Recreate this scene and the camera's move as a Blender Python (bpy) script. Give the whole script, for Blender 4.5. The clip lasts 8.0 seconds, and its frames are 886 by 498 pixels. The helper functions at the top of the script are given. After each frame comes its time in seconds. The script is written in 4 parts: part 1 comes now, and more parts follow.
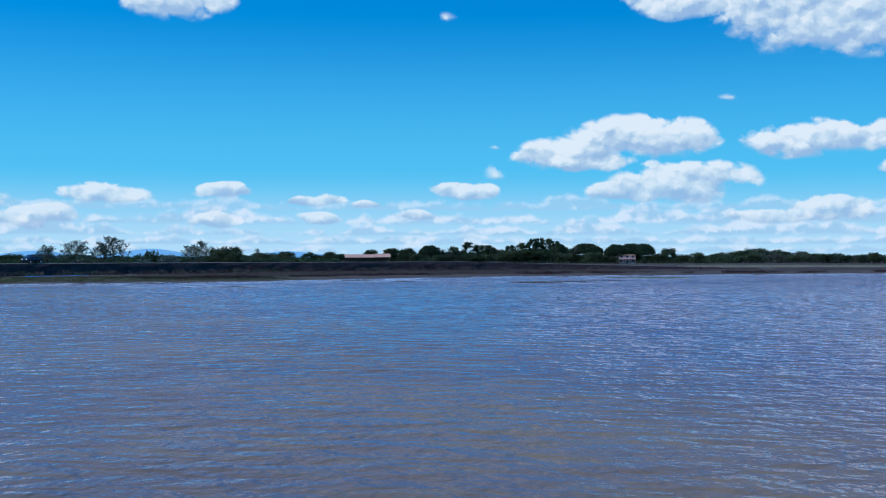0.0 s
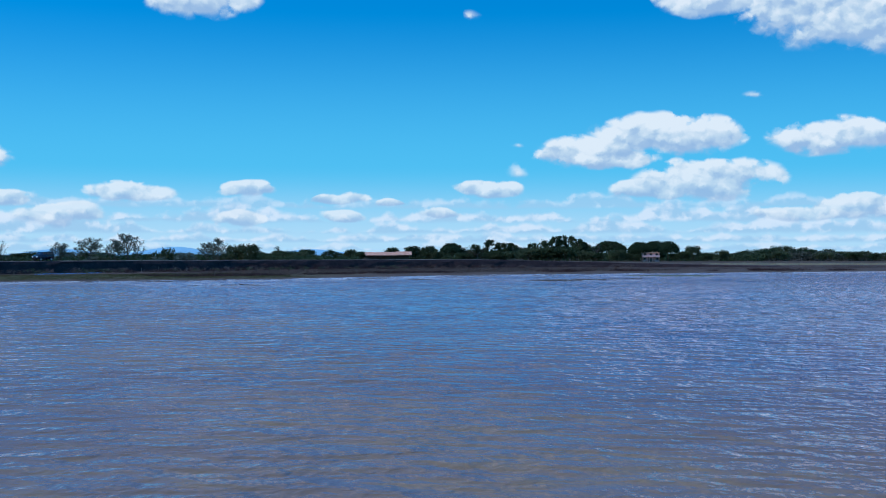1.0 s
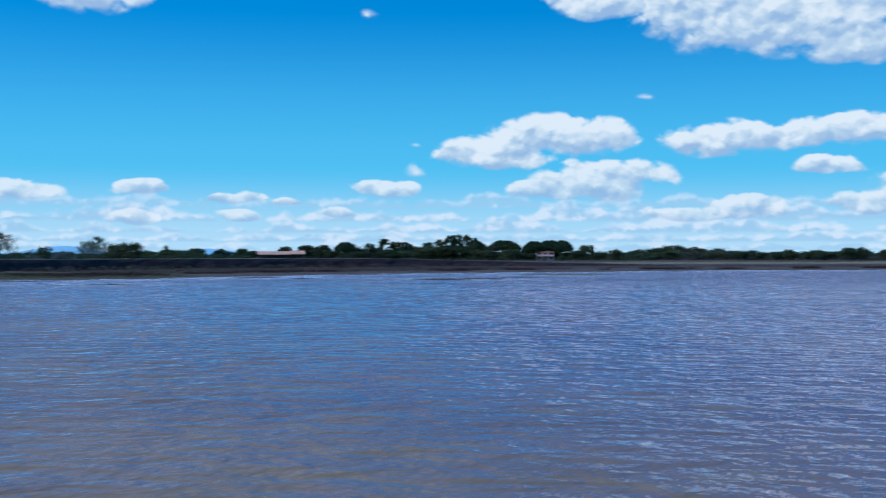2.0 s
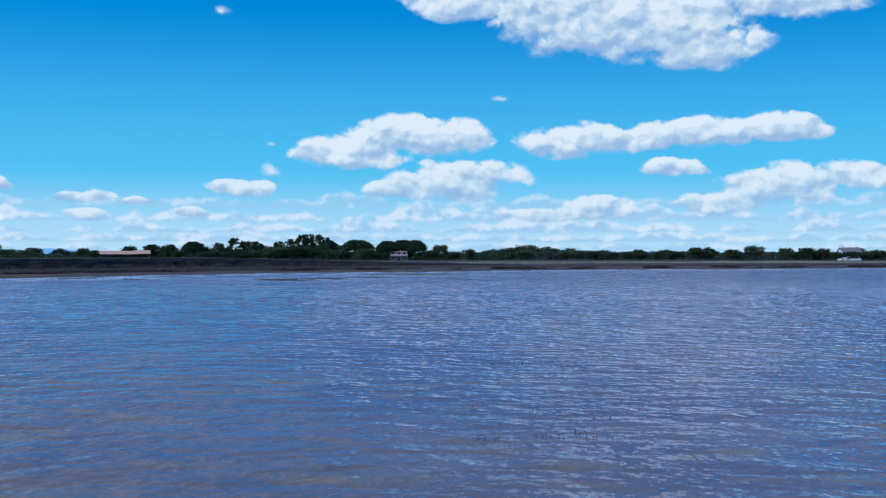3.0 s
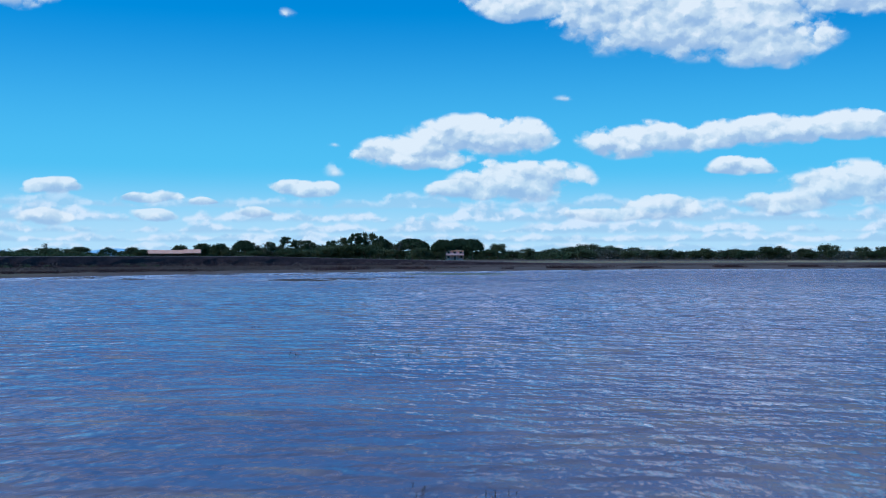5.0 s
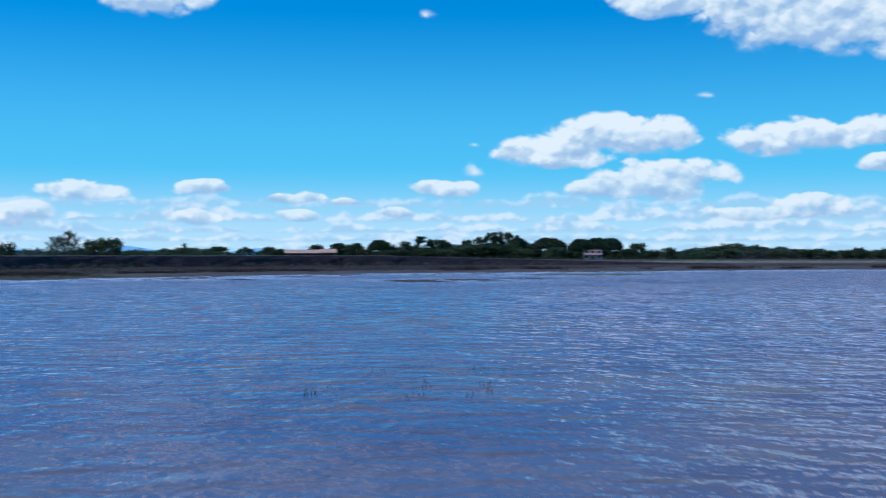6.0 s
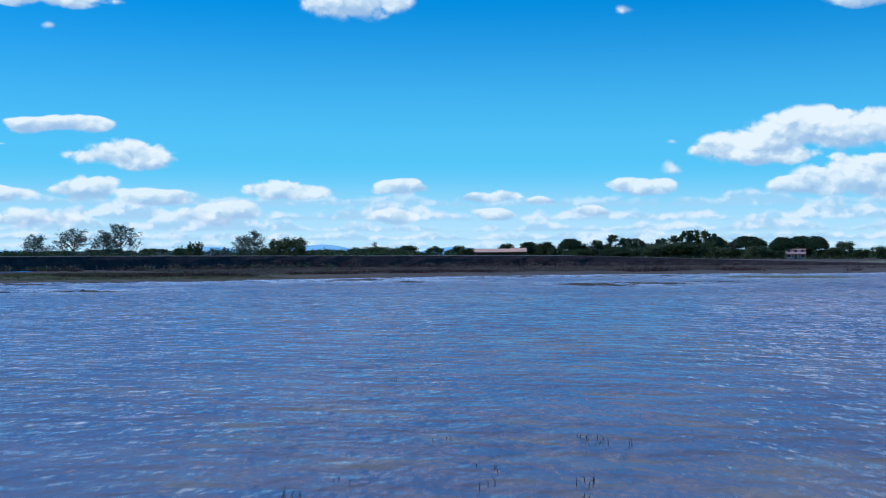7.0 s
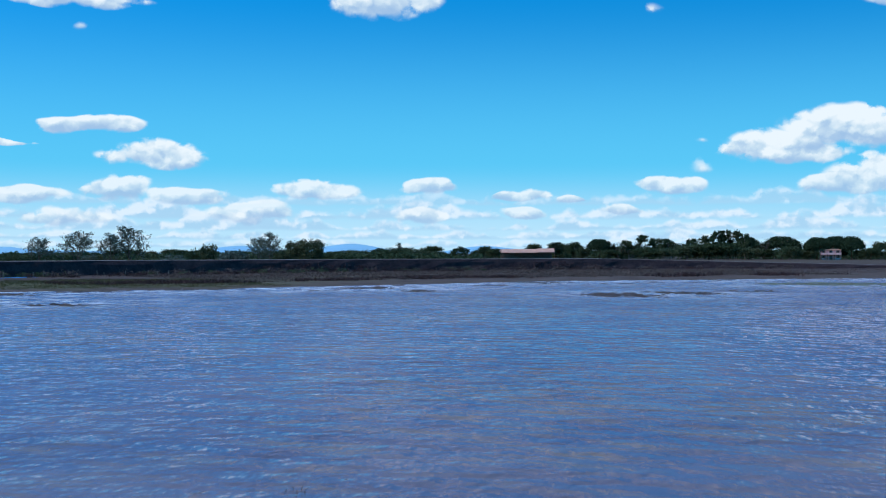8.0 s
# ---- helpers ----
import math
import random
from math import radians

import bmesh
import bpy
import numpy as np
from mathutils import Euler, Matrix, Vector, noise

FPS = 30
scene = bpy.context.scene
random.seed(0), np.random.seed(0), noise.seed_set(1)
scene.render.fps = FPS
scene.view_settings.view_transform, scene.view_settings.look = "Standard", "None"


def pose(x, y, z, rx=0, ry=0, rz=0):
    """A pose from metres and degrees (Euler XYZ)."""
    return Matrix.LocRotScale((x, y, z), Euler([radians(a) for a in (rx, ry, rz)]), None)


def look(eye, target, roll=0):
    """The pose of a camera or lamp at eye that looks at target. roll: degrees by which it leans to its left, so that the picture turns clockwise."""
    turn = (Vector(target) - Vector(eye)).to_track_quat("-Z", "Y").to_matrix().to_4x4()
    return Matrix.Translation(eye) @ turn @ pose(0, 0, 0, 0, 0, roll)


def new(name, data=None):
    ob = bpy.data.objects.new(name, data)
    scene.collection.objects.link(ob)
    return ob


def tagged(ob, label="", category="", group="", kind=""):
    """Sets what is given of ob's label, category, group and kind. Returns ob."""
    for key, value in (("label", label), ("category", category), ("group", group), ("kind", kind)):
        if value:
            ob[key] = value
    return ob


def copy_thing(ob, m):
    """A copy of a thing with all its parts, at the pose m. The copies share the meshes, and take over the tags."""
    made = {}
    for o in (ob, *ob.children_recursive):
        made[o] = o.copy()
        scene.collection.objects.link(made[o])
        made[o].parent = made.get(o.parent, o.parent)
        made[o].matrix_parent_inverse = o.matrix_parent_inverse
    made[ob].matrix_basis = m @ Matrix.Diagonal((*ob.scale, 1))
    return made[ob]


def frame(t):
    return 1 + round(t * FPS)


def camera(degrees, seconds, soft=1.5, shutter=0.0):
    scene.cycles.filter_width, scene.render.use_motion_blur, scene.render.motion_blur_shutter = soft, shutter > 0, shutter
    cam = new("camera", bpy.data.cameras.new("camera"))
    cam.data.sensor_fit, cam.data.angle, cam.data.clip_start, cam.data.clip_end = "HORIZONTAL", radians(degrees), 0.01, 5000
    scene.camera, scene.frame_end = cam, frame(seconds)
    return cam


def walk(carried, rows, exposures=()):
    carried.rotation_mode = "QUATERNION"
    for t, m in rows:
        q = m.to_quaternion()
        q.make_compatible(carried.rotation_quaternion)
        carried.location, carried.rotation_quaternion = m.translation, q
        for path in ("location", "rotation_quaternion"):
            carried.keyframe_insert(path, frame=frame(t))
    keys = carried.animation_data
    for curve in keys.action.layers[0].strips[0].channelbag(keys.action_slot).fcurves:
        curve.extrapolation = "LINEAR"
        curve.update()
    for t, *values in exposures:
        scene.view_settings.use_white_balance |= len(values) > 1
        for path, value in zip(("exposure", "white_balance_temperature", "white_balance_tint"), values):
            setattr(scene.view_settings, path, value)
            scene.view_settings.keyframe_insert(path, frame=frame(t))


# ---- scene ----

# ---- camera: a drone that follows the shore of a lagoon, low over the water ----
cam = camera(40.94, 8.0, soft=1.1, shutter=0.35)
ROWS = [
    (0.0, 0.0, 0.0, 4.20, 0.41, 0.0),
    (0.5, 0.46, 2.73, 4.14, 0.383, 0.612),
    (1.0, 1.19, 5.62, 4.07, 0.316, 1.141),
    (1.5, 2.02, 8.54, 4.00, 0.278, 0.674),
    (2.0, 3.04, 12.12, 3.87, 0.293, -3.803),
    (2.2, 3.50, 13.90, 3.83, 0.295, -6.20),
    (3.3, 6.90, 24.90, 3.64, 0.298, -10.96),
    (3.5, 7.56, 27.00, 3.61, 0.298, -10.118),
    (4.0, 9.27, 32.62, 3.51, 0.297, -8.594),
    (4.2, 9.98, 34.95, 3.46, 0.299, -8.13),
    (5.3, 14.25, 48.60, 3.14, 0.306, -7.36),
    (5.5, 14.89, 51.01, 3.10, 0.307, -6.181),
    (6.0, 16.06, 56.28, 3.17, 0.286, -0.98),
    (6.5, 17.29, 61.54, 3.26, 0.249, 4.798),
    (7.0, 18.05, 67.09, 3.44, 0.218, 8.422),
    (7.5, 18.42, 72.67, 3.80, 0.198, 9.76),
    (8.0, 18.30, 77.88, 4.32, 0.165, 9.841),
]
walk(cam, [(t, pose(x, y, z, 90 + pitch, 0, yaw)) for t, x, y, z, pitch, yaw in ROWS], exposures=[(0.0, -0.06, 5700, 17), (2.0, -0.06, 5700, 17), (6.0, 0.0, 5700, 17), (8.0, 0.10, 6020, 17)])

# ---- sun and sky ----
SUN_AZ, SUN_EL = -112.0, 52.0   # degrees clockwise from the y axis, and above the horizon
to_sun = Vector((math.sin(radians(SUN_AZ)) * math.cos(radians(SUN_EL)), math.cos(radians(SUN_AZ)) * math.cos(radians(SUN_EL)), math.sin(radians(SUN_EL))))
sun = new("sun", bpy.data.lights.new("sun", "SUN"))
sun.data.energy, sun.data.angle, sun.data.color = 3.2, radians(0.5), (1.0, 0.96, 0.9)
sun.matrix_world = look((0, 0, 300), Vector((0, 0, 300)) - to_sun)

# cumulus clouds of the sky: azimuth, elevation, half width, half height in degrees
CLOUDS_HIGH = [(19.6, 11.15, 6.2, 2.75), (22.8, 9.75, 3.2, 1.4), (11.9, 11.9, 3.0, 0.95), (27.5, 11.6, 3.3, 1.0), (13.9, 7.45, 0.65, 0.25), (2.5, 5.2, 0.55, 0.22),
               (0.0, 11.3, 0.6, 0.44), (-12.9, 11.8, 2.5, 1.15), (-27.6, 11.5, 3.5, 0.5), (-24.4, 10.7, 0.4, 0.4), (-26.8, 10.3, 0.45, 0.25)]
CLOUDS_MIDDLE = [(7.1, 4.5, 2.5, 0.42), (6.2, 4.8, 2.9, 0.95), (9.5, 5.5, 3.3, 1.2), (11.4, 5.5, 1.8, 0.93), (17.3, 5.3, 3.1, 1.04), (22.6, 5.6, 3.5, 1.0), (26.7, 5.8, 2.05, 0.76),
                 (11.4, 3.46, 3.3, 1.04), (8.6, 3.0, 1.9, 0.6), (21.9, 4.1, 1.8, 0.5), (26.5, 3.06, 2.7, 1.2), (24.2, 2.4, 2.3, 0.65), (29.7, 3.6, 1.8, 0.76),
                 (-26.4, 5.85, 2.4, 0.5), (-23.5, 4.5, 2.2, 0.8), (-29.8, 4.9, 1.6, 0.2)]
CLOUDS_LOW = [(18.0, 2.27, 1.7, 0.7), (15.4, 1.9, 2.2, 0.4), (1.1, 3.15, 1.65, 0.55), (2.4, 4.05, 0.7, 0.44), (-25.2, 2.9, 1.7, 0.74), (-29.4, 2.6, 2.05, 0.44),
              (-27.9, 1.6, 2.2, 0.5), (-16.2, 2.9, 2.1, 0.6), (-21.9, 2.55, 1.9, 0.5), (-19.1, 1.75, 2.05, 0.65), (-10.5, 3.15, 1.4, 0.46), (-10.8, 1.7, 1.25, 0.44),
              (-6.1, 2.7, 1.25, 0.38), (-3.7, 2.55, 0.8, 0.27), (-1.4, 2.0, 1.25, 0.33), (-6.0, 1.75, 1.15, 0.38)]


class Nodes:
    """Short spelling for node trees."""

    def __init__(self, tree):
        self.tree = tree
        tree.nodes.clear()

    def add(self, kind, inputs=(), **settings):
        n = self.tree.nodes.new(kind)
        for key, value in settings.items():
            setattr(n, key, value)
        for key, value in (inputs.items() if isinstance(inputs, dict) else enumerate(inputs)):
            if isinstance(value, bpy.types.NodeSocket):
                self.tree.links.new(value, n.inputs[key])
            elif value is not None:
                n.inputs[key].default_value = value
        return n

    def math(self, op, a, b=None, c=None, clamp=False):
        return self.add("ShaderNodeMath", (a, b, c), operation=op, use_clamp=clamp).outputs[0]

    def vec(self, op, a, b=None):
        n = self.add("ShaderNodeVectorMath", (a, b), operation=op)
        return n.outputs["Value"] if op in ("LENGTH", "DOT_PRODUCT") else n.outputs["Vector"]

    def smooth(self, value, lo, hi, a=0.0, b=1.0):
        return self.add("ShaderNodeMapRange", {"Value": value, "From Min": lo, "From Max": hi, "To Min": a, "To Max": b}, interpolation_type="SMOOTHSTEP").outputs[0]

    def mix(self, fac, a, b, blend="MIX"):
        n = self.add("ShaderNodeMix", {0: fac}, data_type="RGBA", blend_type=blend)
        for i, value in ((6, a), (7, b)):
            if isinstance(value, bpy.types.NodeSocket):
                self.tree.links.new(value, n.inputs[i])
            else:
                n.inputs[i].default_value = (*value, 1)
        return n.outputs[2]

    def noise(self, vector, scale, detail=4.0, rough=0.55, distortion=0.0):
        return self.add("ShaderNodeTexNoise", {"Vector": vector, "Scale": scale, "Detail": detail, "Roughness": rough, "Distortion": distortion}).outputs[0]

    def ramp(self, fac, stops):
        n = self.add("ShaderNodeValToRGB", {0: fac})
        e = n.color_ramp.elements
        while len(e) < len(stops):
            e.new(0.5)
        for el, (p, c) in zip(e, stops):
            el.position, el.color = p, (*c, 1)
        return n.outputs[0]


def build_sky():
    world = bpy.data.worlds.new("sky")
    scene.world = world
    world.use_nodes = True
    n = Nodes(world.node_tree)
    sky = n.add("ShaderNodeTexSky", sky_type="NISHITA", sun_disc=False, sun_elevation=radians(SUN_EL), sun_rotation=radians(SUN_AZ), altitude=0.0, air_density=1.0, dust_density=0.3, ozone_density=3.0)
    ray = n.add("ShaderNodeTexCoord").outputs["Generated"]
    # deep, clear blue down to the horizon: the air is read from a little higher up
    n.tree.links.new(n.vec("NORMALIZE", n.vec("ADD", ray, (0.0, 0.0, 0.25))), sky.inputs[0])
    deep = n.mix(1.0, sky.outputs[0], SKY_TINT, "MULTIPLY")
    sep = n.add("ShaderNodeSeparateXYZ", (ray,))
    az = n.math("MULTIPLY", n.math("ARCTAN2", sep.outputs[0], sep.outputs[1]), 57.2958)
    el = n.math("MULTIPLY", n.math("ARCSINE", sep.outputs[2]), 57.2958)
    place = n.add("ShaderNodeCombineXYZ", (az, el, 0.0)).outputs[0]
    # added gain on the sky, mostly above the view, to brighten the water's reflections
    clear = n.smooth(el, 9.0, 40.0, 1.0, 1.9)
    blue = n.mix(1.0, deep, n.add("ShaderNodeCombineXYZ", (clear, clear, clear)).outputs[0], "MULTIPLY")
    # billows: rounded lumps at three sizes bend the outlines, break them up and catch the light
    big = n.add("ShaderNodeTexNoise", {"Vector": n.vec("MULTIPLY", place, (0.5, 1.0, 1.0)), "Scale": 0.75, "Detail": 2.5, "Roughness": 0.45})
    wobble = n.vec("MULTIPLY", n.vec("SUBTRACT", big.outputs["Color"], (0.5, 0.5, 0.5)), (2.2, 0.8, 0.0))
    bent = n.vec("ADD", place, wobble)
    small = n.add("ShaderNodeTexNoise", {"Vector": place, "Scale": 2.2, "Detail": 4.0, "Roughness": 0.6})
    grain = n.vec("ADD", n.vec("MULTIPLY", place, (0.72, 1.0, 1.0)), n.vec("MULTIPLY", n.vec("SUBTRACT", small.outputs["Color"], (0.5, 0.5, 0.5)), (0.55, 0.55, 0.0)))

    def lumps(at):
        total = None
        for scale, share in ((0.8, 0.60), (1.9, 0.28), (4.2, 0.12)):
            d = n.add("ShaderNodeTexVoronoi", {"Vector": at, "Scale": scale, "Smoothness": 0.8}, feature="SMOOTH_F1", voronoi_dimensions="2D").outputs["Distance"]
            part_ = n.math("MULTIPLY", n.math("SUBTRACT", 1.0, n.math("MULTIPLY", d, 1.35)), share)
            total = part_ if total is None else n.math("ADD", total, part_)
        return total

    billow = lumps(grain)
    relief = n.math("SUBTRACT", billow, lumps(n.vec("ADD", grain, (-0.16, 0.30, 0.0))))
    soft = n.noise(grain, 0.8, 4.0, 0.55)
    field, lift, weight = None, None, None
    for a, e, w, h in CLOUDS_HIGH + CLOUDS_MIDDLE + CLOUDS_LOW:
        q = n.vec("MULTIPLY", n.vec("SUBTRACT", bent, (a, e, 0)), (1 / w, 1 / h, 0))
        q_y = n.add("ShaderNodeSeparateXYZ", (q,)).outputs[1]
        # flat bases: the lower half is pressed together
        q = n.vec("ADD", q, n.add("ShaderNodeCombineXYZ", (0.0, n.math("MULTIPLY", n.math("MINIMUM", q_y, 0.0), 0.45), 0.0)).outputs[0])
        f = n.math("SUBTRACT", 1.2, n.vec("LENGTH", q), clamp=True)
        if w < 0.8:   # mere wisps
            f = n.math("MULTIPLY", f, 0.15)
        v = n.math("MULTIPLY", f, q_y)
        field = f if field is None else n.math("MAXIMUM", field, f)
        lift = v if lift is None else n.math("ADD", lift, v)
        weight = f if weight is None else n.math("ADD", weight, f)
    height = n.math("DIVIDE", lift, n.math("MAXIMUM", weight, 0.02))
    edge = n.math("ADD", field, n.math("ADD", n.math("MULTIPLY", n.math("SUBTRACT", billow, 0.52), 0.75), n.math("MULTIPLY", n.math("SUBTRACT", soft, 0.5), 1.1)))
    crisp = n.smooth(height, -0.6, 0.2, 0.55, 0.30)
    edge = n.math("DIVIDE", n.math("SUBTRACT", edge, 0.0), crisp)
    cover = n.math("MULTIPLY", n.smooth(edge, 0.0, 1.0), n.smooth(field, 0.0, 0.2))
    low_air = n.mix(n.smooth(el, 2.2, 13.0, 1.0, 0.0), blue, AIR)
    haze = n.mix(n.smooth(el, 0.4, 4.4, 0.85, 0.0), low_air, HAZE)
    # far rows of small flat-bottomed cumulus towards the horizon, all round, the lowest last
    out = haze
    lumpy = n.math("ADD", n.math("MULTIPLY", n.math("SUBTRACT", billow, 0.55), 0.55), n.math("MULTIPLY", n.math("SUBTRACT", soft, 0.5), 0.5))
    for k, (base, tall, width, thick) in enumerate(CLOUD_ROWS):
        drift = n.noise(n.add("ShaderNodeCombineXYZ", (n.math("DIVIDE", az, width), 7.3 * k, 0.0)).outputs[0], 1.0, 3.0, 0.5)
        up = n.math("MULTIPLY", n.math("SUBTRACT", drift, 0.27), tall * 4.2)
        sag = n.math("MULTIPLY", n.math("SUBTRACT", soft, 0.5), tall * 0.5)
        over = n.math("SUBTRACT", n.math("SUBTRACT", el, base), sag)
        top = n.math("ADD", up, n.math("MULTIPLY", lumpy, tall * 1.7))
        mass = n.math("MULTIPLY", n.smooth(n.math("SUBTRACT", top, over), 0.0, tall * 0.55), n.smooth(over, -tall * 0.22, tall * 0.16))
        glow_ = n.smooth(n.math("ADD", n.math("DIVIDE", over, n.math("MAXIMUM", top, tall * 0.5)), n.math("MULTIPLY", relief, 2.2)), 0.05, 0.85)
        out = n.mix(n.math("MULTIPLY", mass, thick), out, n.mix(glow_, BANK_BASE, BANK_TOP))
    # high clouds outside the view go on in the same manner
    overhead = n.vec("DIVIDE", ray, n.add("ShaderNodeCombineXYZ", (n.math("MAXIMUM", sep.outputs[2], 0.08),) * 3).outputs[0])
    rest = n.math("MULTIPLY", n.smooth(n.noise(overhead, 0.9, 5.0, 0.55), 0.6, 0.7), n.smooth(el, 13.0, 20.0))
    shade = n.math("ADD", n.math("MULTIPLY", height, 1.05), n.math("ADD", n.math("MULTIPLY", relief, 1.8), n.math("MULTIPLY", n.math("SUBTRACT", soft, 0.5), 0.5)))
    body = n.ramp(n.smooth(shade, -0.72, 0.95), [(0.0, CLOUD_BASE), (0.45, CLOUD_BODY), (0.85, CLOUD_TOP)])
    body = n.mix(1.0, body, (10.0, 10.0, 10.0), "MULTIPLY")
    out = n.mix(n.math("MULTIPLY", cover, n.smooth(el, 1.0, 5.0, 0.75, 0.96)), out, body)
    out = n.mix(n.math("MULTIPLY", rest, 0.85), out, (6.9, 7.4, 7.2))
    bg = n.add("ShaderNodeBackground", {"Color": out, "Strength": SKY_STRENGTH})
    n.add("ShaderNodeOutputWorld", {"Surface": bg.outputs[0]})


SKY_STRENGTH = 0.12
SKY_TINT = (0.04, 1.02, 1.38)
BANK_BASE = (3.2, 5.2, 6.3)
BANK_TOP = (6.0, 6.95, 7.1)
# base, height and width in degrees, and density of the far rows of cloud
CLOUD_ROWS = ((2.3, 0.55, 4.2, 0.6), (1.65, 0.62, 3.6, 0.9), (1.1, 0.55, 3.0, 0.9), (0.65, 0.42, 2.8, 0.85), (0.25, 0.34, 2.4, 0.7))
HAZE = (4.5, 6.45, 6.95)
AIR = (0.95, 4.75, 6.6)
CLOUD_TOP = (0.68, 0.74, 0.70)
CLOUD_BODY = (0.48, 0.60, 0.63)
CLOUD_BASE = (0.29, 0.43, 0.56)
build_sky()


# ---- materials ----
def material(name, paint):
    m = bpy.data.materials.new(name)
    m.use_nodes = True
    n = Nodes(m.node_tree)
    shader = paint(n)
    n.add("ShaderNodeOutputMaterial", {"Surface": shader})
    return m


def principled(n, color, rough=0.8, normal=None, **more):
    inputs = {"Base Color": color if isinstance(color, bpy.types.NodeSocket) else (*color, 1), "Roughness": rough}
    if normal is not None:
        inputs["Normal"] = normal
    inputs.update(more)
    return n.add("ShaderNodeBsdfPrincipled", inputs).outputs[0]


def bump(n, height, strength=0.5, distance=0.1):
    return n.add("ShaderNodeBump", {"Height": height, "Strength": strength, "Distance": distance}).outputs[0]


def where(n):
    return n.add("ShaderNodeNewGeometry").outputs["Position"]


def mottled(name, dark, light, scale, rough=0.85, fine=8.0, relief=0.4, distance=0.05):
    """A surface with blotches at one size and grain at a finer one."""
    def paint(n):
        p = n.add("ShaderNodeTexCoord").outputs["Object"]
        a, b = n.noise(p, scale, 5.0), n.noise(p, scale * fine, 4.0)
        c = n.mix(n.smooth(n.math("ADD", n.math("MULTIPLY", a, 0.65), n.math("MULTIPLY", b, 0.35)), 0.35, 0.65), dark, light)
        return principled(n, c, rough, bump(n, b, relief, distance), **{"Specular IOR Level": 0.15 if rough > 0.8 else 0.5})
    return material(name, paint)


def foliage(name, dark, light, through_light=0.25):
    def paint(n):
        r = n.add("ShaderNodeNewGeometry").outputs["Random Per Island"]
        o = n.add("ShaderNodeObjectInfo").outputs["Random"]
        c = n.mix(r, dark, light)
        c = n.mix(n.math("MULTIPLY", o, 0.65), c, (dark[0] * 1.75, dark[1] * 1.8, dark[2] * 2.0))
        leaf = principled(n, c, 0.8, **{"Specular IOR Level": 0.12})
        glow = n.add("ShaderNodeBsdfTranslucent", {"Color": c}).outputs[0]
        return n.add("ShaderNodeMixShader", (through_light, leaf, glow)).outputs[0]
    return material(name, paint)


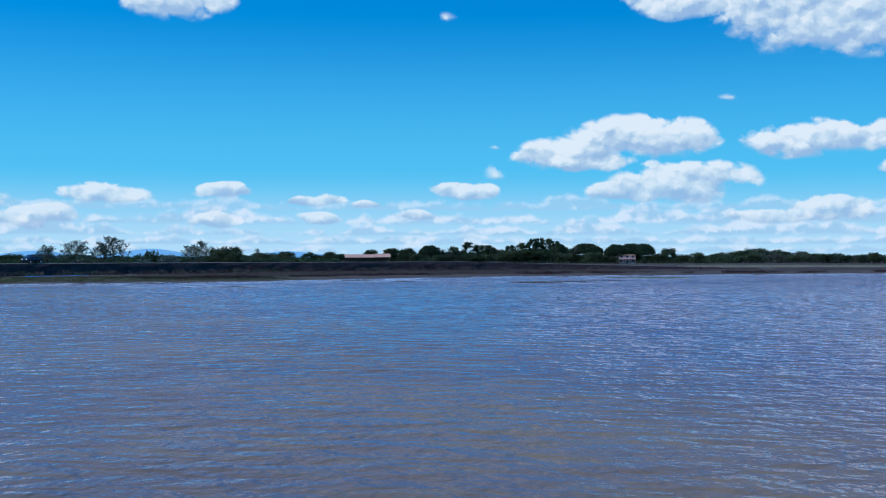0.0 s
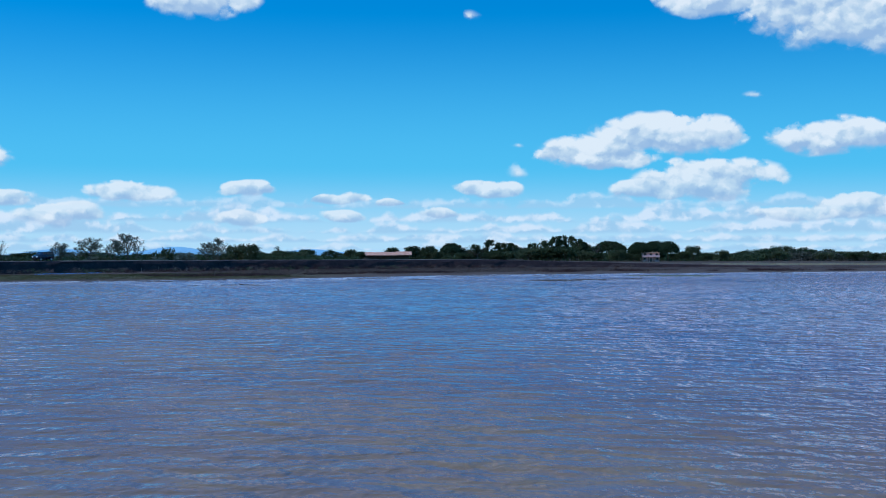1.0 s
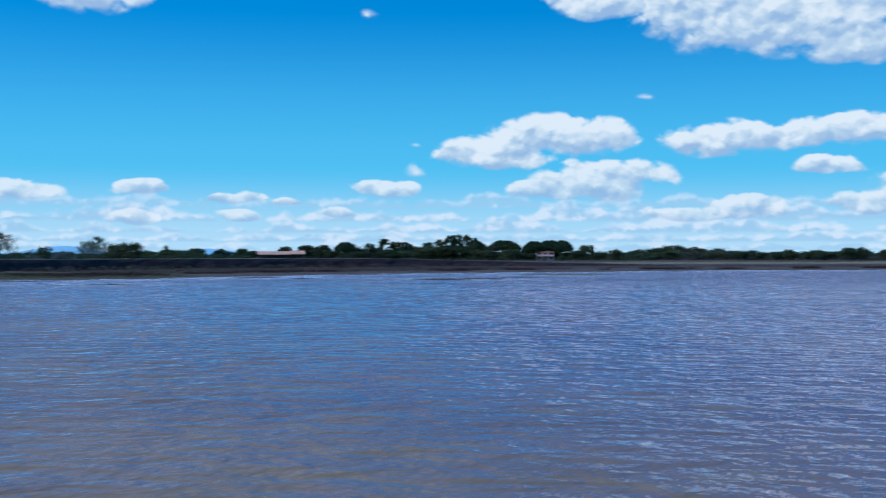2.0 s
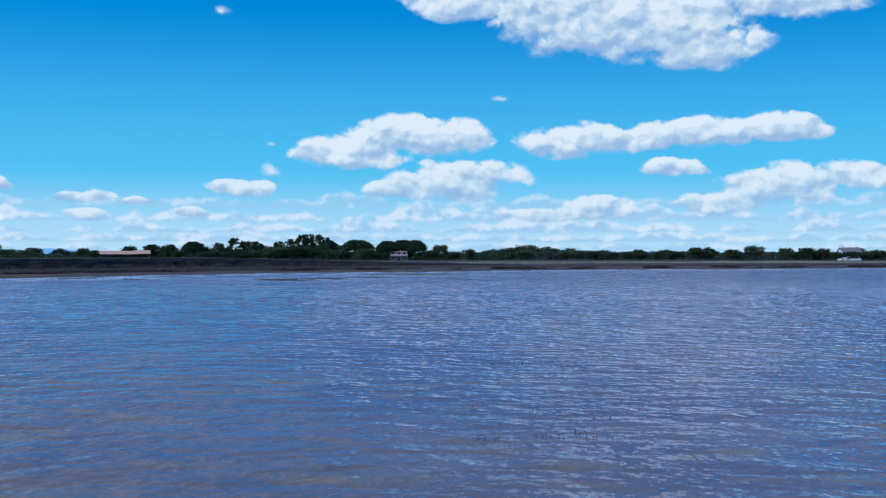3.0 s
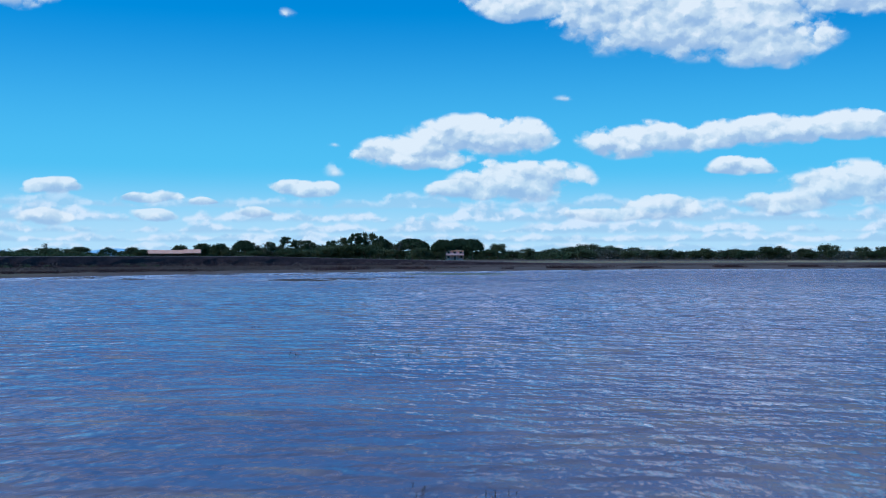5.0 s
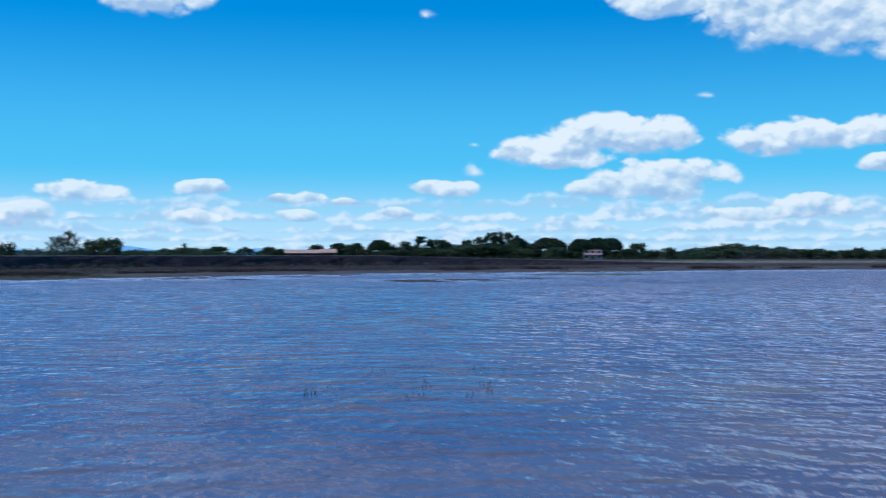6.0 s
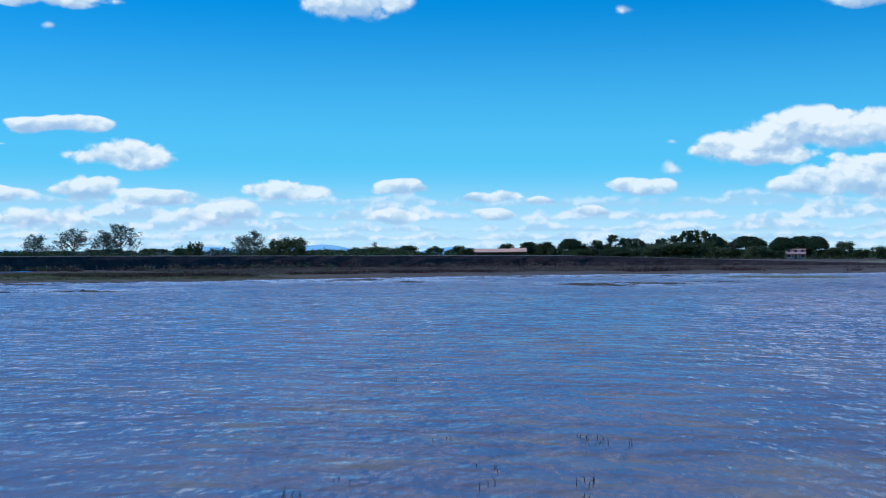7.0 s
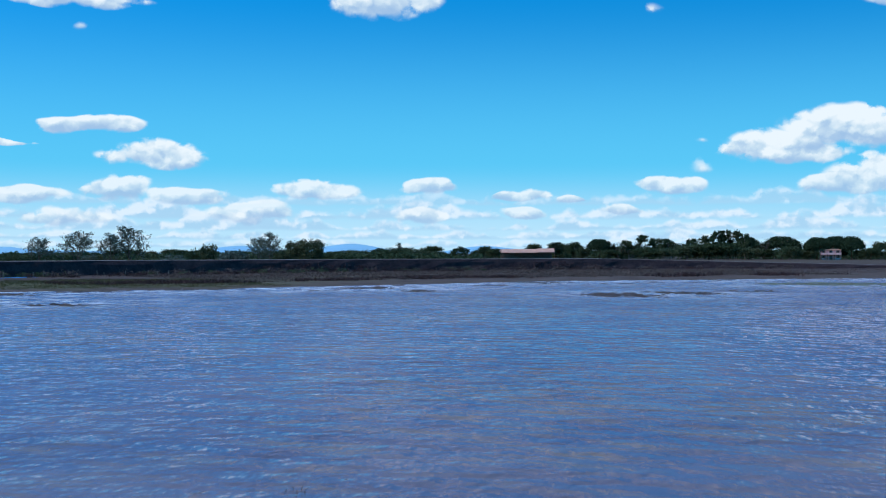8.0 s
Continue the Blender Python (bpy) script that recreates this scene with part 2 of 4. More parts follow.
def paint_water(n):
    p = where(n)
    flat = n.vec("MULTIPLY", p, (1.0, 1.0, 0.0))
    turn = n.add("ShaderNodeVectorRotate", {"Vector": flat, "Angle": radians(13)}, rotation_type="Z_AXIS").outputs[0]

    def slopes(scale, stretch, detail, rough, amount, shift):
        """The slope of a field of long-crested ripples."""
        q = n.vec("ADD", n.vec("MULTIPLY", turn, (scale * stretch, scale, 1.0)), (shift, shift * 0.7, shift))
        step = 0.1
        h = n.noise(q, 1.0, detail, rough, 0.25)
        hx = n.noise(n.vec("ADD", q, (step, 0.0, 0.0)), 1.0, detail, rough, 0.25)
        hy = n.noise(n.vec("ADD", q, (0.0, step, 0.0)), 1.0, detail, rough, 0.25)
        k = amount / step
        return n.add("ShaderNodeCombineXYZ", (n.math("MULTIPLY", n.math("SUBTRACT", h, hx), k * stretch), n.math("MULTIPLY", n.math("SUBTRACT", h, hy), k), 0.0)).outputs[0]

    north = n.add("ShaderNodeSeparateXYZ", (p,)).outputs[1]
    east = n.add("ShaderNodeSeparateXYZ", (p,)).outputs[0]
    open_water = n.smooth(n.math("ADD", n.math("MULTIPLY_ADD", east, 2.4, north), n.math("MULTIPLY", n.noise(flat, 0.06, 3.0), 40.0)), 50.0, 105.0)
    lee = n.smooth(north, 120.0, 210.0, 0.0, -0.14)
    gust = n.smooth(n.noise(n.vec("MULTIPLY", turn, (1.0, 0.6, 1.0)), 0.07, 3.0), 0.3, 0.7, 0.7, 1.25)
    tilt = n.vec("ADD", slopes(0.88, 0.7, 1.5, 0.5, RIPPLE[0], 3.0), slopes(2.1, 1.0, 1.5, 0.55, RIPPLE[1], 11.0))
    tilt = n.vec("ADD", tilt, slopes(6.0, 1.0, 1.0, 0.5, RIPPLE[2], 23.0))
    tilt = n.vec("MULTIPLY", tilt, n.add("ShaderNodeCombineXYZ", (gust, gust, 0.0)).outputs[0])
    # cat's paws: patches a few metres wide that lean more or less
    paws = n.math("MULTIPLY", n.math("SUBTRACT", n.noise(n.vec("MULTIPLY", turn, (1.0, 0.75, 1.0)), 0.34, 3.0, 0.55), 0.5), 0.34)
    # wind waves are skewed: their steep lee faces look south, and their backs are hidden behind the crests
    tilt = n.vec("ADD", tilt, n.add("ShaderNodeCombineXYZ", (0.0, n.math("ADD", n.math("MULTIPLY_ADD", open_water, 0.05, LEE_TILT), n.math("ADD", lee, paws)), 0.0)).outputs[0])
    total = n.add("ShaderNodeSeparateXYZ", (n.vec("ADD", n.add("ShaderNodeNewGeometry").outputs["Normal"], tilt),))
    normal = n.vec("NORMALIZE", n.add("ShaderNodeCombineXYZ", (total.outputs[0], n.math("SMOOTH_MIN", total.outputs[1], -0.02, 0.10), total.outputs[2])).outputs[0])
    silt = n.mix(n.smooth(n.noise(flat, 0.05, 4.0), 0.35, 0.65), SILT[0], SILT[1])
    silt = n.mix(open_water, silt, n.mix(n.smooth(n.noise(flat, 0.12, 4.0), 0.4, 0.62), SILT[2], SILT[3]))
    # the muddy bed shows through in blotches
    bed = n.smooth(n.math("ADD", n.math("MULTIPLY", n.noise(n.vec("MULTIPLY", turn, (0.5, 1.0, 1.0)), 0.75, 3.0), 0.6), n.math("MULTIPLY", n.noise(flat, 0.05, 2.0), 0.4)), 0.47, 0.62)
    silt = n.mix(n.math("MULTIPLY", bed, 0.6), silt, SILT[4])
    near = n.add("ShaderNodeVertexColor", layer_name="shallow").outputs[0]
    near = n.add("ShaderNodeSeparateColor", (near,)).outputs[0]
    crest = n.noise(n.vec("MULTIPLY", turn, (0.22, 1.5, 1.0)), 1.0, 5.0, 0.68)
    foam = n.math("MULTIPLY", n.smooth(crest, 0.535, 0.57), near)
    murk = n.add("ShaderNodeBsdfDiffuse", {"Color": silt, "Normal": normal}).outputs[0]
    shine = n.add("ShaderNodeBsdfGlossy", {"Color": SHINE, "Roughness": 0.07, "Normal": normal}).outputs[0]
    wet = n.add("ShaderNodeMixShader", (n.add("ShaderNodeFresnel", {"IOR": n.math("MULTIPLY_ADD", open_water, 0.29, 1.40), "Normal": normal}).outputs[0], murk, shine)).outputs[0]
    froth = n.add("ShaderNodeBsdfDiffuse", {"Color": (0.72, 0.73, 0.75, 1)}).outputs[0]
    return n.add("ShaderNodeMixShader", (n.math("MULTIPLY", foam, 0.9), wet, froth)).outputs[0]


RIPPLE = (0.32, 0.30, 0.18)   # strength of the ripples, long to short
LEE_TILT = -0.15
SHINE = (0.97, 0.82, 0.97, 1)
SILT = ((0.130, 0.083, 0.052), (0.172, 0.110, 0.062), (0.092, 0.066, 0.064), (0.130, 0.090, 0.076), (0.185, 0.118, 0.048))


def paint_ground(n):
    zone = n.add("ShaderNodeVertexColor", layer_name="zone").outputs[0]
    z = n.add("ShaderNodeSeparateColor", (zone,))
    p = where(n)
    a, b = n.noise(n.vec("MULTIPLY", p, (0.35, 1.6, 1.0)), 0.09, 5.0), n.noise(n.vec("MULTIPLY", p, (0.25, 1.0, 1.0)), 0.9, 5.0)
    mud = n.mix(n.smooth(b, 0.3, 0.7), (0.047, 0.031, 0.025), (0.090, 0.063, 0.048))
    grass = n.mix(n.smooth(b, 0.3, 0.7), (0.050, 0.050, 0.021), (0.095, 0.086, 0.040))
    scrub = n.mix(n.smooth(n.math("ADD", n.math("MULTIPLY", a, 0.6), n.math("MULTIPLY", b, 0.4)), 0.35, 0.65), (0.042, 0.027, 0.022), (0.084, 0.056, 0.042))
    c = n.mix(z.outputs[0], mud, scrub)
    c = n.mix(n.math("MULTIPLY", z.outputs[1], n.smooth(a, 0.3, 0.5, 0.5, 1.0)), c, grass)
    c = n.mix(z.outputs[2], c, n.mix(b, (0.14, 0.11, 0.06), (0.24, 0.19, 0.105)))
    return principled(n, c, 0.95, bump(n, b, 0.6, 0.3), **{"Specular IOR Level": 0.1})


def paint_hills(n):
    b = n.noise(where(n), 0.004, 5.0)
    # distance haze is put in as blue base colour plus a faint emission
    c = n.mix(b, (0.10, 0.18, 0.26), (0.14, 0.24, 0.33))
    haze_glow = n.add("ShaderNodeEmission", {"Color": (0.13, 0.40, 0.56, 1), "Strength": 0.40}).outputs[0]
    return n.add("ShaderNodeAddShader", (principled(n, c, 1.0), haze_glow)).outputs[0]


def paint_tiles(n):
    p = n.add("ShaderNodeTexCoord").outputs["Object"]
    a, b = n.noise(p, 0.5, 4.0), n.noise(p, 4.0, 4.0)
    c = n.mix(n.smooth(n.math("ADD", n.math("MULTIPLY", a, 0.5), n.math("MULTIPLY", b, 0.5)), 0.35, 0.65), (0.36, 0.17, 0.11), (0.52, 0.29, 0.20))
    return principled(n, c, 0.8, bump(n, b, 0.3, 0.03))


WATER = material("lagoon_water", paint_water)
GROUND = material("marsh_ground", paint_ground)
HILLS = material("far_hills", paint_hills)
TILES = material("roof_tiles", paint_tiles)
BANK = mottled("bank_earth", (0.024, 0.015, 0.017), (0.050, 0.030, 0.028), 0.5, 0.95, 6.0, 0.8, 0.3)
GRAVEL = mottled("track_gravel", (0.15, 0.135, 0.115), (0.25, 0.225, 0.195), 0.4, 0.9)
BARK = mottled("bark", (0.055, 0.042, 0.032), (0.12, 0.095, 0.075), 2.0, 0.9)
PALE_BARK = mottled("pale_bark", (0.10, 0.085, 0.07), (0.20, 0.17, 0.14), 2.0, 0.9)
PINE_BARK = mottled("pine_bark", (0.07, 0.04, 0.028), (0.14, 0.085, 0.06), 2.0, 0.9)
PLASTER = mottled("house_plaster", (0.58, 0.32, 0.28), (0.68, 0.42, 0.37), 0.6, 0.85)
LIME = mottled("white_wall", (0.66, 0.64, 0.6), (0.78, 0.76, 0.72), 0.6, 0.85)
SHADOW_WOOD = mottled("old_shadow_wood", (0.10, 0.075, 0.055), (0.19, 0.145, 0.11), 3.0, 0.85)
STAKE_WOOD = mottled("weathered_stake", (0.10, 0.085, 0.07), (0.18, 0.155, 0.13), 4.0, 0.85)
ISLET = mottled("islet_turf", (0.05, 0.055, 0.028), (0.10, 0.10, 0.055), 0.8, 0.8, 7.0, 0.6, 0.1)
MUD = mottled("wet_mud", (0.026, 0.019, 0.018), (0.070, 0.050, 0.040), 0.8, 0.82, 7.0, 0.6, 0.1)
WINDOW = material("window_glass", lambda n: principled(n, (0.02, 0.025, 0.03), 0.08))
SHUTTER = mottled("shutter_paint", (0.10, 0.07, 0.055), (0.17, 0.12, 0.09), 2.0, 0.6)
CAR_PAINT = material("dark_car_paint", lambda n: principled(n, n.mix(n.noise(where(n), 3.0), (0.016, 0.018, 0.03), (0.024, 0.027, 0.042)), 0.25, Metallic=0.3))
RUBBER = material("tyre_rubber", lambda n: principled(n, n.mix(n.noise(where(n), 20.0), (0.012, 0.012, 0.012), (0.03, 0.03, 0.03)), 0.85))
CHROME = material("wheel_metal", lambda n: principled(n, (0.45, 0.45, 0.46), 0.35, Metallic=1.0))
LAMP_GLASS = material("headlamp_glass", lambda n: principled(n, (0.85, 0.86, 0.88), 0.1))
LEAF_OLIVE = foliage("leaf_olive", (0.028, 0.040, 0.017), (0.094, 0.101, 0.047))
LEAF_DARK = foliage("leaf_dark", (0.020, 0.032, 0.013), (0.056, 0.070, 0.028))
LEAF_PINE = foliage("leaf_pine", (0.014, 0.025, 0.011), (0.035, 0.055, 0.022), 0.1)
LEAF_FAR = foliage("leaf_far", (0.043, 0.046, 0.035), (0.091, 0.091, 0.062))
LEAF_GREY = foliage("leaf_grey", (0.050, 0.064, 0.048), (0.125, 0.150, 0.108))
SCRUB = foliage("scrub_brown", (0.050, 0.035, 0.029), (0.114, 0.081, 0.062), 0.12)
DARK_SCRUB = foliage("scrub_dark", (0.030, 0.015, 0.014), (0.062, 0.037, 0.030), 0.1)
GRASS = foliage("shore_grass", (0.046, 0.041, 0.016), (0.088, 0.074, 0.030))
STRAW = foliage("straw_reed", (0.20, 0.16, 0.095), (0.38, 0.31, 0.19))
REED = foliage("reed_stem", (0.018, 0.017, 0.012), (0.05, 0.045, 0.03), 0.05)


# ---- mesh helpers ----
def mesh_object(name, verts, faces, mat, parent=None, smooth=False, label=""):
    me = bpy.data.meshes.new(name)
    me.from_pydata(verts, [], faces)
    me.materials.append(mat)
    if smooth:
        me.shade_smooth()
    ob = new(name, me)
    ob.parent = parent
    return tagged(ob, label)


def part(name, bm, mat, parent=None, label="", smooth=False):
    me = bpy.data.meshes.new(name)
    bm.to_mesh(me)
    bm.free()
    me.materials.append(mat)
    if smooth:
        me.shade_smooth()
    ob = new(name, me)
    ob.parent = parent
    return tagged(ob, label)


def box(bm, lo, hi, bevel=0.0):
    c = [(a + b) / 2 for a, b in zip(lo, hi)]
    s = [b - a for a, b in zip(lo, hi)]
    made = bmesh.ops.create_cube(bm, size=1.0, matrix=Matrix.Translation(c) @ Matrix.Diagonal((*s, 1)))
    if bevel:
        edges = list({e for v in made["verts"] for e in v.link_edges})
        bmesh.ops.bevel(bm, geom=edges, offset=bevel, segments=2, affect="EDGES")


def box_part(name, lo, hi, mat, parent, bevel=0.0, label=""):
    bm = bmesh.new()
    box(bm, lo, hi, bevel)
    return part(name, bm, mat, parent, label)


def tube(verts, faces, points, radii, sides=6):
    """A tapered tube through points, added to lists of verts and faces."""
    base = len(verts)
    for i, p in enumerate(points):
        d = (points[min(i + 1, len(points) - 1)] - points[max(i - 1, 0)]).normalized()
        u = d.orthogonal().normalized()
        w = d.cross(u)
        for k in range(sides):
            a = 2 * math.pi * k / sides
            verts.append(p + (u * math.cos(a) + w * math.sin(a)) * radii[i])
    for i in range(len(points) - 1):
        for k in range(sides):
            a, b = base + i * sides + k, base + i * sides + (k + 1) % sides
            faces.append((a, b, b + sides, a + sides))
    faces.append(tuple(base + (len(points) - 1) * sides + k for k in range(sides)))


def leaves(rng, centres, spread, size, count, squash=0.7):
    """Small four-cornered leaf sprays scattered round centres; returns verts and faces."""
    centres = np.asarray(centres, float)
    pick = rng.integers(0, len(centres), count)
    p = centres[pick] + rng.normal(0, 1, (count, 3)) * np.array([spread, spread, spread * squash])
    a = rng.normal(0, 1, (count, 3))
    a /= np.linalg.norm(a, axis=1)[:, None]
    b = np.cross(a, rng.normal(0, 1, (count, 3)))
    b /= np.linalg.norm(b, axis=1)[:, None]
    s = size * rng.uniform(0.6, 1.4, (count, 1))
    quad = np.stack([p - a * s, p - b * s * 0.55, p + a * s, p + b * s * 0.55], 1).reshape(-1, 3)
    return quad, np.arange(count * 4).reshape(-1, 4)


# ---- plan of the shore ----
SHORE = [(-420, -60), (-200, 60), (-110, 150), (-69, 188), (-51, 199), (-35, 207), (-21, 224), (-5, 247), (14, 262), (36, 278), (63, 291), (100, 311), (150, 318), (200, 328), (300, 335), (600, 300)]
DIKE = [(-150, 110), (-115, 170), (-92, 212), (-77, 241), (-63, 269), (-43, 296), (-22, 316), (2, 336), (26, 351), (52, 362), (84, 372), (120, 380)]


def along(points, step):
    """Points and leftward normals at even steps of a smooth line through the given ones."""
    p = np.array(points, float)
    d = np.r_[0, np.cumsum(np.linalg.norm(np.diff(p, axis=0), axis=1))]
    s = np.arange(0, d[-1], step)
    q = np.stack([np.interp(s, d, p[:, k]) for k in (0, 1)], 1)
    k = max(3, int(24 / step) | 1)
    pad = np.pad(q, ((k // 2, k // 2), (0, 0)), mode="edge")
    q = np.stack([np.convolve(pad[:, c], np.ones(k) / k, "valid") for c in (0, 1)], 1)
    t = np.gradient(q, axis=0)
    t /= np.linalg.norm(t, axis=1)[:, None] + 1e-9
    return q, np.stack([-t[:, 1], t[:, 0]], 1)


SHORE_Q, SHORE_N = along(SHORE, 4.0)


def inland(x, y):
    """Metres from the waterline, positive on land."""
    x, y = np.atleast_1d(x).astype(float), np.atleast_1d(y).astype(float)
    best, sign = np.full(x.shape, 1e9), np.zeros(x.shape)
    for (qx, qy), (nx, ny) in zip(SHORE_Q, SHORE_N):
        dx, dy = x - qx, y - qy
        d = dx * dx + dy * dy
        m = d < best
        best = np.where(m, d, best)
        sign = np.where(m, np.sign(dx * nx + dy * ny), sign)
    return np.sqrt(best) * sign


def wave(x, y, k, seed):
    r = np.random.default_rng(seed)
    out = np.zeros_like(x)
    for _ in range(6):
        a, b, c = r.normal(0, k), r.normal(0, k), r.uniform(0, 6.3)
        out = out + np.sin(a * x + b * y + c)
    return out / 6


def land_height(x, y):
    s = inland(x, y) + wave(x, y, 0.16, 4) * 4.5 + wave(x, y, 0.5, 5) * 2.0
    z = np.where(s < 0, np.maximum(s * 0.03, -0.6), 0.45 * (1 - np.exp(-np.maximum(s, 0) / 16)) + 0.006 * np.minimum(np.maximum(s, 0), 30))
    return z + np.where(s > 6, wave(x, y, 0.25, 6) * 0.08, 0.0)


def even_axis(lo, hi, step, far_lo, far_hi, grow=1.12):
    mid = list(np.arange(lo, hi, step))
    a, s = [], step
    v = mid[0]
    while v > far_lo:
        s *= grow
        v -= s
        a.append(v)
    b, s, v = [], step, mid[-1]
    while v < far_hi:
        s *= grow
        v += s
        b.append(v)
    return np.array(a[::-1] + mid + b)


def sheet(name, xs, ys, height, mat, smooth=True):
    gx, gy = np.meshgrid(xs, ys)
    gz = height(gx.ravel(), gy.ravel())
    co = np.stack([gx.ravel(), gy.ravel(), gz], 1)
    w, h = len(xs), len(ys)
    i = (np.arange(h - 1)[:, None] * w + np.arange(w - 1)[None]).ravel()
    quads = np.stack([i, i + 1, i + w + 1, i + w], 1)
    me = bpy.data.meshes.new(name)
    me.vertices.add(len(co))
    me.vertices.foreach_set("co", co.ravel())
    me.loops.add(quads.size)
    me.loops.foreach_set("vertex_index", quads.ravel())
    me.polygons.add(len(quads))
    me.polygons.foreach_set("loop_start", np.arange(0, quads.size, 4))
    me.update(calc_edges=True)
    me.materials.append(mat)
    if smooth:
        me.shade_smooth()
    return new(name, me), co


# ---- ground: one sheet to the horizon ----
ground, ground_co = sheet("ground", even_axis(-130, 330, 2.5, -4600, 4600), even_axis(90, 420, 2.0, -1200, 4700), land_height, GROUND)
inl = inland(ground_co[:, 0], ground_co[:, 1])
left = np.clip((-14 - ground_co[:, 0]) / 30, 0, 1)
rough_edge = wave(ground_co[:, 0], ground_co[:, 1], 0.2, 9) * 5
zone = np.ones((len(ground_co), 4), np.float32)
zone[:, 0] = np.clip((inl + rough_edge - 6 - 12 * (1 - left)) / 8, 0, 1)
zone[:, 1] = np.clip((inl + rough_edge - 3) / 4, 0, 1) * left * np.clip((34 - inl) / 14, 0, 1) + np.clip((inl - 170) / 50, 0, 1) * 0.15
zone[:, 2] = np.clip((inl - 120 + rough_edge) / 20, 0, 1) * np.clip((175 - inl) / 10, 0, 1) * np.clip((ground_co[:, 0] - 130) / 60, 0, 1)
ground.data.attributes.new("zone", "FLOAT_COLOR", "POINT").data.foreach_set("color", zone.ravel())
tagged(ground, "flat brown salt marsh with mud, olive grass and scrub", "ground", kind="structure")


# ---- water: a wind-ruffled sheet with real waves where the camera passes ----
def water_height(x, y):
    r = np.random.default_rng(11)
    keep = np.clip((190 - y) / 60, 0, 1) * np.clip((75 - np.abs(x)) / 15, 0, 1) * np.clip((y + 5) / 10, 0, 1)
    z = np.zeros_like(x)
    for k in range(30):
        length = 0.75 * (2.3 / 0.75) ** (k / 29)
        turn = radians(r.normal(13, 19) if k % 3 else r.normal(-20, 9))
        a = 0.0026 * length ** 0.9 * r.uniform(0.5, 1.3)
        z += a * np.sin(2 * math.pi / length * (x * math.sin(turn) + y * math.cos(turn)) + r.uniform(0, 6.3))
    patch = 0.75 + 0.35 * wave(x, y, 0.12, 21) + 0.3 * wave(x, y, 0.5, 22)
    return z * keep * patch


water, water_co = sheet("water", even_axis(-46, 60, 0.22, -900, 900), even_axis(12, 165, 0.15, -300, 420), water_height, WATER)
depth = inland(water_co[:, 0], water_co[:, 1])
shallow = np.ones((len(water_co), 4), np.float32)
bars = sum(np.exp(-((water_co[:, 0] - bx) / bw) ** 2 - ((water_co[:, 1] - by) / bd) ** 2) for bx, by, bw, bd in ((19, 203, 13, 12), (-34, 172, 12, 10), (-10, 214, 10, 8), (40, 240, 16, 10)))
shallow[:, 0] = np.clip(np.clip((depth + 24) / 20, 0, 1) * 0.9 + bars * 0.8, 0, 1)
water.data.attributes.new("shallow", "FLOAT_COLOR", "POINT").data.foreach_set("color", shallow.ravel())
tagged(water, "brown wind-ruffled lagoon water reflecting blue sky", "water", kind="structure")


# ---- far hills ----
def hill_ridge(name, centre, half, dist, tops, seed):
    v, f = [], []
    steps = 90
    for i in range(steps + 1):
        a = radians(centre - half + 2 * half * i / steps)
        u = i / steps
        h = sum(t * math.exp(-((u - c) / w) ** 2) for c, w, t in tops) * (1 + 0.06 * noise.noise((u * 14, seed, 0)) + 0.04 * noise.noise((u * 40, seed, 2)))
        h *= math.sin(math.pi * u) ** 0.4
        for d, z in ((dist, -2.0), (dist + 90, h * 0.55), (dist + 200, h), (dist + 420, -2.0)):
            v.append((math.sin(a) * d, math.cos(a) * d, z))
    for i in range(steps):
        for k in range(3):
            q = i * 4 + k
            f.append((q, q + 4, q + 5, q + 1))
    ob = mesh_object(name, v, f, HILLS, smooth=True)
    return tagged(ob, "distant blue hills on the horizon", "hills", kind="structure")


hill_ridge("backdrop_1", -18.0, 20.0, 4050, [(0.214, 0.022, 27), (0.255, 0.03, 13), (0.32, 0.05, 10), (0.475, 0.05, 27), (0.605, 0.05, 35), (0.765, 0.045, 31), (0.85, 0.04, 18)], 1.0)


# ---- embankment with a track on top ----
def build_dike():
    q, nrm = along(DIKE, 3.0)
    profile = [(-1.6, -0.3), (-1.1, 0.5), (-0.7, 1.5), (-0.35, 2.35), (-0.05, 2.90), (0.35, 2.95), (4.4, 2.96), (5.0, 2.8), (9.0, 0.3)]
    v, f = [], []
    m = len(profile)
    for i, ((x, y), (nx, ny)) in enumerate(zip(q, nrm)):
        fade = min(1.0, (len(q) - 1 - i) / 40)
        for k, (o, z) in enumerate(profile):
            jit = 0.0 if k in (5, 6) else 0.28 * noise.noise((x * 0.35, y * 0.35, k * 1.7)) + 0.12 * noise.noise((x * 1.2, y * 1.2, k * 3.1))
            zz = max(z * (0.1 + 0.9 * fade) + jit * 0.4, -0.3) if k else z
            v.append((x + nx * (o + jit), y + ny * (o + jit), zz))
    for i in range(len(q) - 1):
        for k in range(m - 1):
            a = i * m + k
            f.append((a, a + 1, a + m + 1, a + m))
    ob = mesh_object("embankment", v, f, BANK)
    tv, tf = [], []
    for i, ((x, y), (nx, ny)) in enumerate(zip(q, nrm)):
        z = 2.955 * (0.1 + 0.9 * min(1.0, (len(q) - 1 - i) / 40)) + 0.03
        for o in (0.75, 2.4, 4.1):
            tv.append((x + nx * o, y + ny * o, z + (0.03 if o == 2.4 else 0)))
    for i in range(len(q) - 1):
        for k in range(2):
            a = i * 3 + k
            tf.append((a, a + 1, a + 4, a + 3))
    mesh_object("track", tv, tf, GRAVEL, ob, label="pale gravel track along the top")
    return tagged(ob, "steep dark earth embankment with a gravel track on top", "embankment", kind="structure")


embankment = build_dike()
DIKE_Q, DIKE_N = along(DIKE, 1.0)


